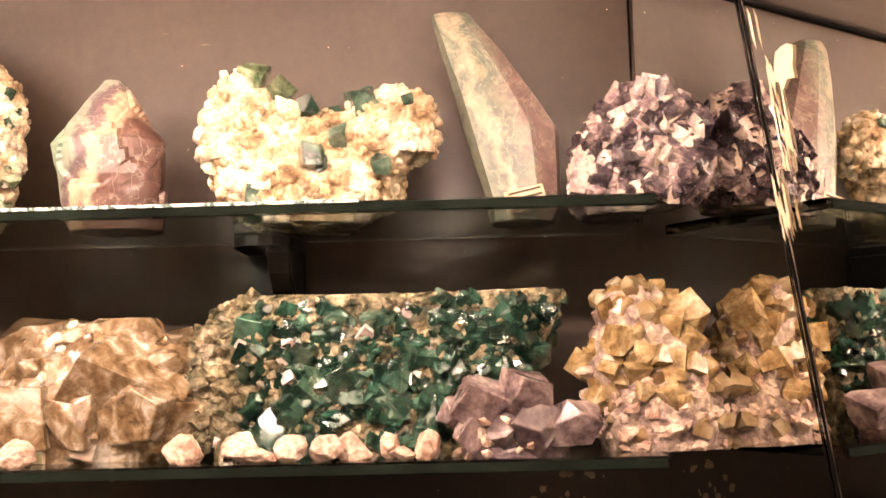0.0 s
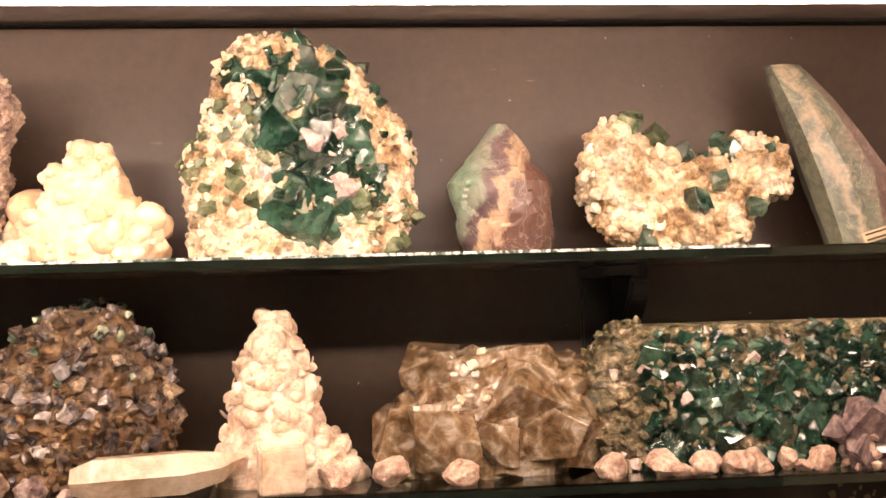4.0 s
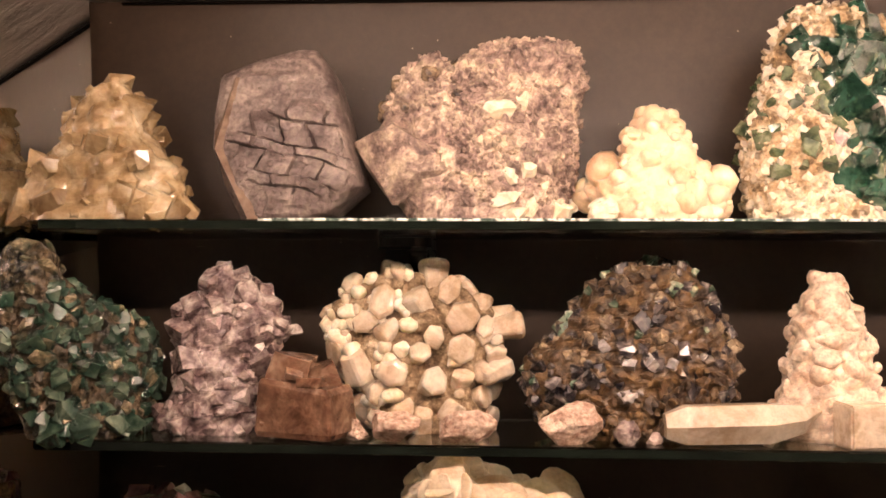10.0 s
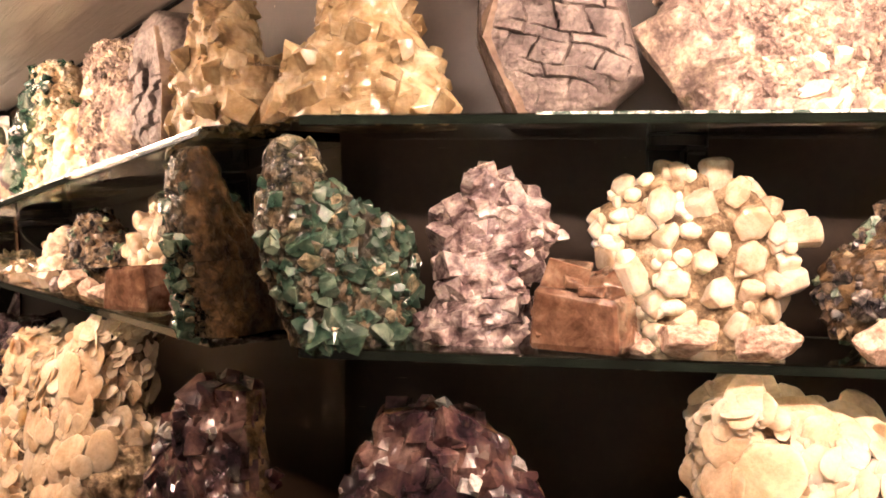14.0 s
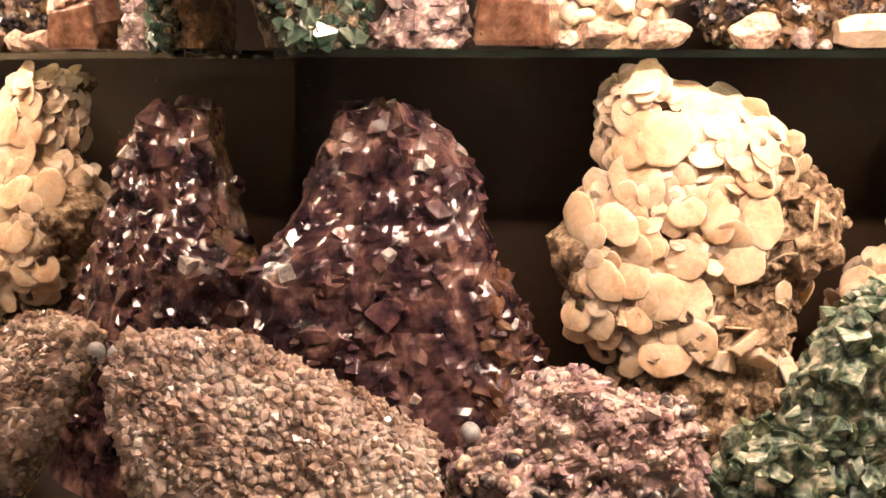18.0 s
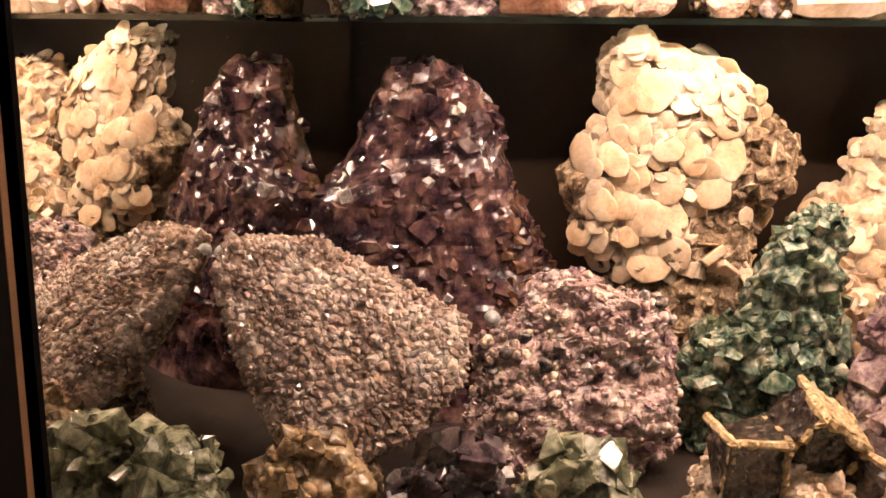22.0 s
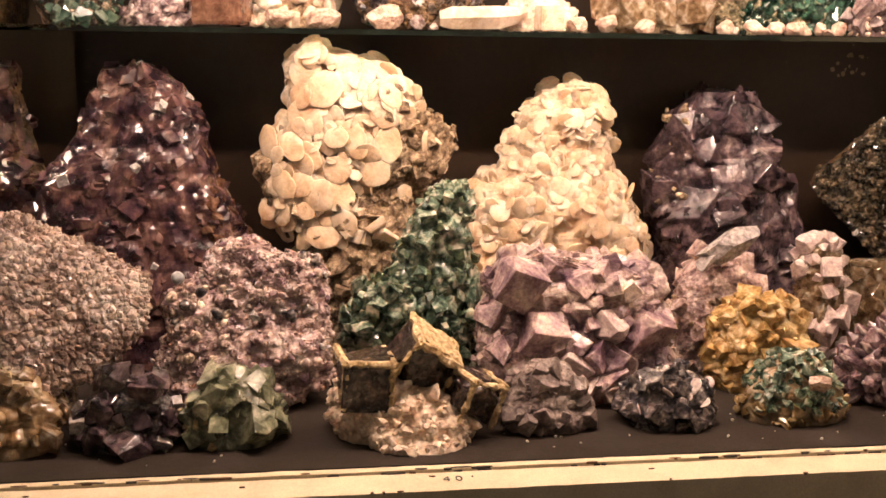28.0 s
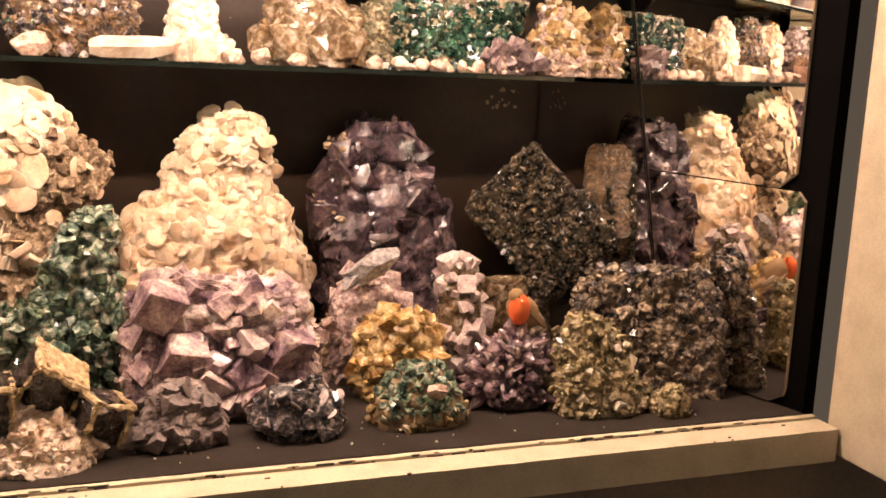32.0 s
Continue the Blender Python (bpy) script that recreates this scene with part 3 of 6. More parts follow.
def grow(thing, verts, faces, kind, count, sizes, material, name="crystal", seed=1, where=None, facing=-0.2, sink=0.45, tilt=0.55, squash=(1, 1, 1), single=True, label="", spread=0.5, power=1.8, spin=6.28, radial=0.0):
    """Crystals on a body. where: (u, v) -> bool over width and height as fractions; single: each an object of its own."""
    if kind == "cube":
        sink, sizes = sink + 0.10, (sizes[0] * 0.92, sizes[1] * 0.92)
    rng = random.Random(seed)
    tri = np.array([f[:3] for f in faces])
    va = np.array(verts)
    a, b2, c = va[tri[:, 0]], va[tri[:, 1]], va[tri[:, 2]]
    nn = np.cross(b2 - a, c - a)
    area = np.linalg.norm(nn, axis=1) + 1e-12
    nn = nn / area[:, None]
    cen = va[[f[0] for f in faces]] * 0.5 + va[[f[2] for f in faces]] * 0.5
    lo, hi = va.min(0), va.max(0)
    uv = (cen - lo) / (hi - lo + 1e-9)
    ok = (-nn[:, 1] + 0.35 * nn[:, 2] > facing)
    if where:
        ok &= np.array([bool(where(u, v)) for u, _, v in uv])
    if not ok.any():
        return
    w = area * ok
    cum = np.cumsum(w) / w.sum()
    done, out = [], ([], [])
    tries = 0
    while len(done) < count and tries < count * 14:
        tries += 1
        i = int(np.searchsorted(cum, rng.random()))
        s = sizes[0] + (sizes[1] - sizes[0]) * rng.random() ** power
        f, fu, fv = faces[i], rng.random(), rng.random()
        p = Vector((va[f[0]] * (1 - fu) + va[f[1]] * fu) * (1 - fv) + (va[f[-1]] * (1 - fu) + va[f[2]] * fu) * fv)
        p += Vector((rng.uniform(-1, 1), 0, rng.uniform(-1, 1))) * min(s * 0.25, 0.0022)
        if any((p - q).length < spread * (s + t) / 2 for q, t in done):
            continue
        done.append((p, s))
        n = Vector(nn[i])
        if radial:
            # even out the lumps: face away from the body's axis, a little upwards
            u = Vector((1.5 * (p.x - (lo[0] + hi[0]) / 2) / (hi[0] - lo[0]), -0.75, 0.15 + 0.5 * max(0, uv[i][2] - 0.75) * 4))
            n = n.lerp(u.normalized(), radial).normalized()
        q = n.to_track_quat("Z", "Y") @ Euler((rng.gauss(0, tilt), rng.gauss(0, tilt), rng.uniform(0, spin))).to_quaternion()
        if p.z < 0.4 * s:
            p = Vector((p.x, p.y, 0.4 * s))
        jit = Vector([k * rng.uniform(0.72, 1.2) for k in squash])
        m = Matrix.LocRotScale(p + n * s * (0.5 - sink) * (0.3 if kind in ("plate", "slab", "disc") else 1.0) * (0.0 if kind in ("point", "hexa") else 1.0), q, jit * s)
        var = rng.randrange(4)
        if single:
            put(name, unit_mesh(kind, var, material), thing, m, label)
        else:
            v, f = unit(kind, var)
            o = len(out[0])
            out[0].extend(m @ x for x in v)
            out[1].extend(tuple(k + o for k in face) for face in f)
    if not single and out[0]:
        put(name, mesh_of(name, out[0], out[1], material, kind == "knob"), thing, None, label, "", "", "stuff")


def specimen(name, label, x, y, z, body, material, rz=0.0, smooth=False, tilt=0.0, ry=0.0, category="mineral specimen", part_name="matrix", group="", rear=None, turn=0.1):
    """rear: the bare rock on the faces that turn away from the crystals."""
    thing = tagged(new(name), label, category, group)
    thing.matrix_basis = pose(x, y, z, tilt, ry, rz)
    me = mesh_of(part_name, body[0], body[1], material, smooth)
    if rear:
        me.materials.append(rear)
        me.polygons.foreach_set("material_index", [1 if p.normal.y > turn else 0 for p in me.polygons])
    put(part_name, me, thing)
    return thing


# mineral colours
M_HONEY = mineral("honey_fluorite", [(0.3, (0.24, 0.155, 0.075)), (0.5, (0.43, 0.31, 0.17)), (0.66, (0.58, 0.46, 0.29)), (0.82, (0.78, 0.68, 0.49))], 14, 200, 0.10, 0.2, coat=0.7, glow=0.4, clear=0.3, speck=0.3, vary=0.3, spark=0.06)
M_ETCHED = mineral("etched_purple", [(0.3, (0.105, 0.076, 0.072)), (0.5, (0.215, 0.168, 0.155)), (0.72, (0.36, 0.30, 0.27))], 26, 300, 0.42, 1.0, coat=0.15, spark=0.2)
M_PINKROCK = mineral("pink_grey_rock", [(0.25, (0.10, 0.065, 0.06)), (0.42, (0.30, 0.22, 0.19)), (0.55, (0.47, 0.37, 0.30)), (0.72, (0.72, 0.60, 0.45))], 30, 260, 0.55, 1.0, coat=0.1, vary=0.3)
M_WHITE = mineral("white_calcite", [(0.25, (0.50, 0.335, 0.205)), (0.42, (0.66, 0.475, 0.315)), (0.56, (0.77, 0.595, 0.42)), (0.8, (0.87, 0.72, 0.55))], 16, 240, 0.28, 0.3, glow=0.6, coat=0.2, vary=0.16, speck=0.25, depth=0.9, spark=0.03)
M_CREAMROCK = mineral("cream_matrix", [(0.25, (0.17, 0.105, 0.052)), (0.40, (0.40, 0.29, 0.165)), (0.52, (0.58, 0.48, 0.33)), (0.72, (0.82, 0.76, 0.63))], 24, 260, 0.6, 1.0, vary=0.3)
M_GREEN = mineral("green_fluorite", [(0.3, (0.006, 0.024, 0.015)), (0.5, (0.020, 0.070, 0.044)), (0.70, (0.075, 0.165, 0.115)), (0.86, (0.30, 0.40, 0.30))], 18, 260, 0.06, 0.1, coat=0.8, vary=0.6, clear=0.4, speck=0.2, spark=0.12)
M_PALEGREEN = mineral("pale_green_fluorite", [(0.3, (0.030, 0.055, 0.028)), (0.5, (0.125, 0.165, 0.09)), (0.66, (0.23, 0.27, 0.165)), (0.82, (0.46, 0.45, 0.32))], 30, 260, 0.16, 0.3, coat=0.5, vary=0.4, clear=0.2, speck=0.5)
M_GREENROCK = mineral("green_matrix", [(0.28, (0.022, 0.036, 0.018)), (0.45, (0.095, 0.085, 0.045)), (0.6, (0.26, 0.215, 0.13)), (0.75, (0.52, 0.45, 0.32))], 44, 280, 0.45, 0.9, coat=0.2, vary=0.35)
M_BALL = mineral("violet_white", [(0.30, (0.22, 0.15, 0.17)), (0.44, (0.42, 0.32, 0.31)), (0.56, (0.60, 0.49, 0.43)), (0.75, (0.78, 0.68, 0.58))], 26, 220, 0.22, 0.4, coat=0.3, vary=0.35, clear=0.1, speck=0.6)
M_BALL_DARK = mineral("deep_violet", [(0.3, (0.022, 0.014, 0.022)), (0.5, (0.065, 0.045, 0.055)), (0.64, (0.20, 0.145, 0.145)), (0.8, (0.55, 0.45, 0.40))], 30, 220, 0.15, 0.4, coat=0.3, vary=0.4, clear=0.15, speck=0.5)
M_LILAC = mineral("lilac_crystal", [(0.3, (0.14, 0.09, 0.095)), (0.48, (0.36, 0.27, 0.265)), (0.62, (0.56, 0.46, 0.43)), (0.8, (0.78, 0.69, 0.63))], 34, 230, 0.22, 0.5, coat=0.4, vary=0.35, clear=0.15)
M_LILAC_DULL = mineral("dull_lilac_crystal", [(0.3, (0.10, 0.068, 0.074)), (0.48, (0.23, 0.168, 0.172)), (0.62, (0.37, 0.285, 0.28)), (0.8, (0.60, 0.50, 0.46))], 20, 230, 0.12, 0.3, coat=0.5, vary=0.3, clear=0.3)
M_BROWNCAL = mineral("brown_calcite", [(0.3, (0.13, 0.062, 0.038)), (0.5, (0.26, 0.142, 0.092)), (0.75, (0.44, 0.29, 0.20))], 22, 200, 0.12, 0.3, coat=0.6, glow=0.4, clear=0.35, speck=0.4)
M_REDBROWN = mineral("red_brown_fluorite", [(0.3, (0.065, 0.026, 0.016)), (0.5, (0.155, 0.075, 0.045)), (0.75, (0.32, 0.195, 0.13))], 26, 200, 0.14, 0.3, coat=0.6, glow=0.35, clear=0.2, spark=0.08)
M_PEARL = mineral("cream_calcite", [(0.3, (0.50, 0.38, 0.26)), (0.5, (0.68, 0.56, 0.43)), (0.75, (0.84, 0.75, 0.62))], 18, 200, 0.22, 0.25, glow=0.55, coat=0.3, vary=0.14, speck=0.25, clear=0.1, spark=0.03)
M_SEAGREEN = mineral("sea_green_fluorite", [(0.3, (0.012, 0.040, 0.026)), (0.5, (0.060, 0.115, 0.080)), (0.66, (0.16, 0.225, 0.165)), (0.82, (0.27, 0.34, 0.25))], 22, 260, 0.10, 0.25, coat=0.7, vary=0.25, clear=0.3, speck=0.4)
M_DRUSE = mineral("dark_druse", [(0.28, (0.03, 0.028, 0.03)), (0.45, (0.13, 0.10, 0.08)), (0.62, (0.32, 0.24, 0.16)), (0.8, (0.50, 0.40, 0.26))], 30, 260, 0.22, 0.9, coat=0.3, spark=0.7, cells=260)
M_SMOKY = mineral("smoky_fluorite", [(0.3, (0.21, 0.13, 0.062)), (0.48, (0.38, 0.265, 0.15)), (0.6, (0.55, 0.43, 0.29)), (0.74, (0.90, 0.82, 0.70))], 34, 160, 0.05, 0.2, coat=0.9, glow=0.3, clear=0.55, speck=0.25, vary=0.35)
M_PEBBLE = mineral("pink_pebble", [(0.3, (0.36, 0.21, 0.15)), (0.5, (0.58, 0.42, 0.33)), (0.75, (0.78, 0.66, 0.55))], 60, 300, 0.55, 0.9, vary=0.15, spark=0.15)
M_GREYPINK = mineral("grey_pink_druse", [(0.27, (0.15, 0.100, 0.078)), (0.42, (0.31, 0.225, 0.185)), (0.56, (0.46, 0.355, 0.30)), (0.74, (0.66, 0.55, 0.47))], 10, 300, 0.16, 0.25, coat=0.5, glow=0.7, vary=0.25, speck=0.4, depth=0.9, clear=0.1, spark=0.12)
M_MAUVE = mineral("mauve_fluorite", [(0.3, (0.18, 0.115, 0.118)), (0.48, (0.42, 0.305, 0.29)), (0.62, (0.59, 0.465, 0.42)), (0.8, (0.76, 0.65, 0.58))], 26, 260, 0.24, 0.6, coat=0.3, glow=0.5, vary=0.2, speck=0.45, spark=0.3)
M_PINKCUBE = mineral("pink_mauve_cube", [(0.28, (0.16, 0.095, 0.128)), (0.42, (0.33, 0.225, 0.245)), (0.56, (0.55, 0.42, 0.395)), (0.72, (0.80, 0.69, 0.60))], 13, 240, 0.26, 0.6, coat=0.3, glow=0.35, vary=0.24, spark=0.16)
M_FAN = mineral("fan_purple", [(0.3, (0.07, 0.040, 0.055)), (0.5, (0.18, 0.115, 0.13)), (0.72, (0.38, 0.29, 0.29))], 24, 220, 0.14, 0.3, coat=0.6, vary=0.35)
M_GREYGREEN = mineral("grey_green_fluorite", [(0.3, (0.075, 0.085, 0.05)), (0.5, (0.21, 0.225, 0.14)), (0.66, (0.34, 0.345, 0.235)), (0.82, (0.56, 0.53, 0.40))], 30, 240, 0.14, 0.3, coat=0.6, vary=0.3, clear=0.15, speck=0.4)
M_RUST = mineral("rusty_brown", [(0.3, (0.038, 0.021, 0.009)), (0.5, (0.11, 0.063, 0.027)), (0.75, (0.27, 0.17, 0.08))], 36, 260, 0.35, 0.9, coat=0.2, vary=0.35)
M_AMETHYST = mineral("dark_amethyst", [(0.28, (0.020, 0.010, 0.018)), (0.46, (0.075, 0.037, 0.047)), (0.6, (0.150, 0.079, 0.072)), (0.8, (0.33, 0.21, 0.185))], 14, 240, 0.09, 0.2, coat=0.7, glow=0.4, vary=0.35, clear=0.22, speck=0.5, spark=0.08)
M_VIOLET = mineral("violet_fluorite", [(0.3, (0.020, 0.013, 0.018)), (0.5, (0.070, 0.046, 0.056)), (0.68, (0.15, 0.105, 0.11)), (0.85, (0.36, 0.28, 0.26))], 20, 220, 0.18, 0.35, coat=0.5, vary=0.3, clear=0.1, spark=0.14)
M_BROWNROCK = mineral("brown_matrix", [(0.28, (0.075, 0.047, 0.026)), (0.48, (0.23, 0.16, 0.095)), (0.65, (0.43, 0.335, 0.22)), (0.8, (0.60, 0.51, 0.38))], 30, 240, 0.7, 0.9)
M_DARKGREEN = mineral("dark_green_druse", [(0.28, (0.014, 0.013, 0.008)), (0.48, (0.050, 0.042, 0.026)), (0.65, (0.13, 0.095, 0.056)), (0.82, (0.32, 0.25, 0.16))], 36, 300, 0.2, 0.9, coat=0.3, spark=0.8, cells=280)
M_TEAL = mineral("teal_fluorite", [(0.3, (0.015, 0.030, 0.020)), (0.45, (0.085, 0.145, 0.10)), (0.58, (0.25, 0.31, 0.225)), (0.72, (0.60, 0.58, 0.46))], 34, 260, 0.16, 0.4, coat=0.5, vary=0.45, speck=0.6)
M_AMBER = mineral("amber_fluorite", [(0.3, (0.33, 0.19, 0.060)), (0.5, (0.53, 0.36, 0.145)), (0.66, (0.69, 0.53, 0.27)), (0.84, (0.86, 0.75, 0.50))], 30, 220, 0.18, 0.3, coat=0.5, glow=0.45, vary=0.28, clear=0.1)
M_AMBER_DULL = mineral("dull_amber", [(0.3, (0.20, 0.125, 0.050)), (0.5, (0.37, 0.26, 0.12)), (0.66, (0.53, 0.40, 0.22)), (0.84, (0.76, 0.64, 0.44))], 30, 220, 0.16, 0.3, coat=0.5, glow=0.45, vary=0.28, clear=0.15)
M_OLIVE = mineral("olive_druse", [(0.3, (0.13, 0.095, 0.040)), (0.5, (0.30, 0.235, 0.115)), (0.75, (0.52, 0.43, 0.26))], 34, 260, 0.22, 0.8, coat=0.3, spark=0.6, cells=240)
M_INK = mineral("blue_black_crystal", [(0.35, (0.015, 0.013, 0.018)), (0.5, (0.06, 0.052, 0.055)), (0.65, (0.19, 0.16, 0.15)), (0.8, (0.5, 0.46, 0.42))], 44, 240, 0.2, 0.5, coat=0.5, vary=0.4)

def marbled(name, stops, slope, span, warp, veins=0.2, rough=0.36):
    """Polished stone: zones of colour side by side along a tilted axis, warped, clouded, with pale veins and fractures."""
    m, nt, b = mat(name)
    pos = nt.nodes.new("ShaderNodeTexCoord").outputs["Object"]
    sep = nt.nodes.new("ShaderNodeSeparateXYZ")
    nt.links.new(pos, sep.inputs[0])
    along = node(nt, "ShaderNodeMath")
    along.operation = "MULTIPLY_ADD"
    along.inputs[1].default_value = slope
    nt.links.new(sep.outputs["Z"], along.inputs[0])
    nt.links.new(sep.outputs["X"], along.inputs[2])
    drift = node(nt, "ShaderNodeMath")
    drift.operation = "MULTIPLY_ADD"
    drift.inputs[1].default_value = warp
    nt.links.new(noise_of(nt, 26.0, 5.0, 0.6, pos, warp=1.2), drift.inputs[0])
    nt.links.new(along.outputs[0], drift.inputs[2])
    rng_ = nt.nodes.new("ShaderNodeMapRange")
    rng_.inputs["From Min"].default_value, rng_.inputs["From Max"].default_value = span[0] + warp * 0.5, span[1] + warp * 0.5
    nt.links.new(drift.outputs[0], rng_.inputs["Value"])
    col = ramp(nt, rng_.outputs[0], stops)
    cloud = noise_of(nt, 60.0, 7.0, 0.75, pos, warp=2.0)
    col = mixed(nt, 0.9, col, ramp(nt, cloud, [(0.30, (0.36, 0.36, 0.36)), (0.5, (0.72, 0.72, 0.72)), (0.72, (1.1, 1.08, 1.04))]), "MULTIPLY")
    for sc, wide in ((17.0, 0.010), (38.0, 0.014)):
        vein = ramp(nt, noise_of(nt, sc, 4.0, 0.55, pos, warp=1.4), [(0.5 - wide, (0, 0, 0)), (0.5, (veins,) * 3), (0.5 + wide, (0, 0, 0))])
        col = mixed(nt, vein, col, (0.40, 0.36, 0.29))
    nt.links.new(col, b.inputs["Base Color"])
    b.inputs["Roughness"].default_value = rough
    b.inputs["Subsurface Weight"].default_value = 0.15
    b.inputs["Subsurface Radius"].default_value = (0.008, 0.008, 0.006)
    b.inputs["Subsurface Scale"].default_value = 0.5
    bump_into(nt, b, cloud, 0.10)
    return m


M_BAND_1 = marbled("banded_fluorite", [(0.0, (0.16, 0.24, 0.17)), (0.26, (0.20, 0.31, 0.23)), (0.40, (0.25, 0.27, 0.22)), (0.46, (0.11, 0.075, 0.085)), (0.54, (0.15, 0.10, 0.10)), (0.57, (0.50, 0.38, 0.26)), (0.66, (0.40, 0.26, 0.17)), (0.70, (0.13, 0.065, 0.050)), (1.0, (0.10, 0.050, 0.042))], -0.42, (-0.080, 0.022), 0.055, 0.4)
M_BAND_2 = marbled("banded_green_fluorite", [(0.0, (0.15, 0.20, 0.15)), (0.16, (0.25, 0.26, 0.19)), (0.30, (0.10, 0.125, 0.095)), (0.42, (0.36, 0.31, 0.22)), (0.52, (0.09, 0.12, 0.09)), (0.66, (0.20, 0.19, 0.15)), (0.80, (0.17, 0.105, 0.095)), (1.0, (0.24, 0.17, 0.15))], 0.30, (-0.020, 0.055), 0.060, 0.35)
M_GOLD = mineral("gold_rim", [(0.3, (0.40, 0.27, 0.12)), (0.55, (0.62, 0.47, 0.26)), (0.8, (0.80, 0.68, 0.46))], 50, 320, 0.45, 0.9)
M_JET = mineral("black_cube", [(0.3, (0.014, 0.010, 0.009)), (0.6, (0.05, 0.035, 0.028)), (0.85, (0.20, 0.14, 0.10))], 40, 200, 0.14, 0.3, coat=0.4, spark=0.4, cells=260)
# colour of the silvery blades, and of cubes standing in for glints
M_SILVER = mineral("silvery_blade_glint", [(0.3, (0.28, 0.26, 0.26)), (0.7, (0.62, 0.58, 0.56))], 60, 250, 0.2, 0.4, coat=0.6)
M_SUGAR = mineral("white_sugar_quartz", [(0.3, (0.68, 0.56, 0.40)), (0.55, (0.85, 0.77, 0.61)), (0.8, (0.90, 0.86, 0.78))], 60, 300, 0.35, 0.7, coat=0.2, glow=0.4, vary=0.15, speck=0.2, spark=0.05)
M_PUTTY = mineral("blue_grey_putty", [(0.3, (0.30, 0.32, 0.34)), (0.7, (0.46, 0.48, 0.48))], 60, 200, 0.35, 0.2, spark=0.0)
M_LABEL = painted("paper_label", (0.62, 0.52, 0.34), 0.7, (0.4, 0.3, 0.18), 60.0, 0.5, 0.2)
M_PRINT = painted("label_print", (0.05, 0.035, 0.025), 0.7, (0.1, 0.08, 0.05), 60.0, 0.3, 0.1)
M_WHITECUBE = mineral("pale_lilac_cube", [(0.3, (0.46, 0.33, 0.33)), (0.55, (0.66, 0.55, 0.51)), (0.8, (0.80, 0.72, 0.66))], 30, 240, 0.35, 0.6, coat=0.2, vary=0.2, spark=0.12)
M_PINKWHITE = mineral("pink_white_calcite", [(0.3, (0.62, 0.44, 0.32)), (0.55, (0.82, 0.68, 0.54)), (0.8, (0.88, 0.80, 0.68))], 40, 200, 0.45, 0.4, glow=0.2, vary=0.15, spark=0.06)


# ---- upper shelf ----
# honey pyramid
b = loft([(0, .03, .97), (.15, .01, .99), (.4, .06, .95), (.47, .2, .88), (.6, .25, .8), (.8, .28, .72), (.93, .4, .7), (1, .5, .64)], 0.123, 0.100, 0.07, 1, lump=(70, 0.004))
t = specimen("fluorite_cluster", "honey coloured pyramid of cubic crystals on the glass shelf", -0.9245, 0.62, SHELF_2, b, M_HONEY)
grow(t, *b, "cube", 22, (0.014, 0.022), M_HONEY, seed=10, facing=-0.4, sink=0.46, spread=0.5, power=1.0)
grow(t, *b, "cube", 85, (0.005, 0.015), M_HONEY, seed=11, facing=-0.6, sink=0.46, spread=0.42)

# etched purple crystal
b = loft([(0, .20, .62, .75), (.05, .17, .80, .85), (.21, .08, 1, 1), (.43, .0, .93, 1), (.62, .01, .88, 1), (.82, .04, .81, .95), (.85, .06, .80, .9), (.93, .28, .74, .75), (1, .54, .68, .5)], 0.112, 0.128, 0.078, 2, rough=0.012, rings=170, sides=300, square=5.0)
rot = Matrix.Rotation(radians(-13), 3, "Y")
for p in b[0]:
    if p.y < 0.01:
        q = rot @ p
        wob = noise.noise_vector(p * 38 + Vector((3, 1, 8))) * 0.0042
        # blocks of uneven size, split along wavering lines that stop and start
        row = (q.z + wob.z) / 0.0150 + 0.9 * noise.noise((5, q.z * 60, 2)) + 0.45 * noise.noise((q.x * 30, 4, q.z * 18))
        r = math.floor(row)
        wide = 0.021 * (1.0 + 0.9 * noise.noise((r * 2.1, 6, 3)))
        col = (q.x + wob.x) / wide + 1.7 * noise.noise((r * 1.7, 3, 1)) + 0.35 * noise.noise((q.z * 45, r, 7))
        c = math.floor(col)
        gap = min(min(row - r, 1 + r - row) * 0.0150, min(col - c, 1 + c - col) * wide)
        mask = 1.05 - ((p.x - 0.010) / 0.046) ** 2 - ((p.z - 0.042) / 0.040) ** 2 + 0.9 * noise.noise(p * 38)
        mask = max(0.0, min(1.0, 1.6 * mask))
        some = max(0.0, min(1.0, 0.30 + 2.6 * noise.noise(p * 55 + Vector((c * 2.3, r * 1.9, 5)))))
        crack = 0.0050 * max(0.0, 1 - gap / 0.0015) * some
        p.y += mask * (crack + 0.0060 * noise.noise((c * 3.1 + 0.4, r * 2.7 + 0.3, 2.5))) + 0.0009 * noise.fractal(p * 120, 1.0, 2.0, 4)
        p.y += 0.0007 * noise.noise((p.x * 20, 3, p.z * 260)) * (1 - mask)
t = specimen("fluorite_crystal", "large purple-grey crystal with etched blocky face", -0.789, 0.645, SHELF_2, b, M_ETCHED, part_name="crystal_body")

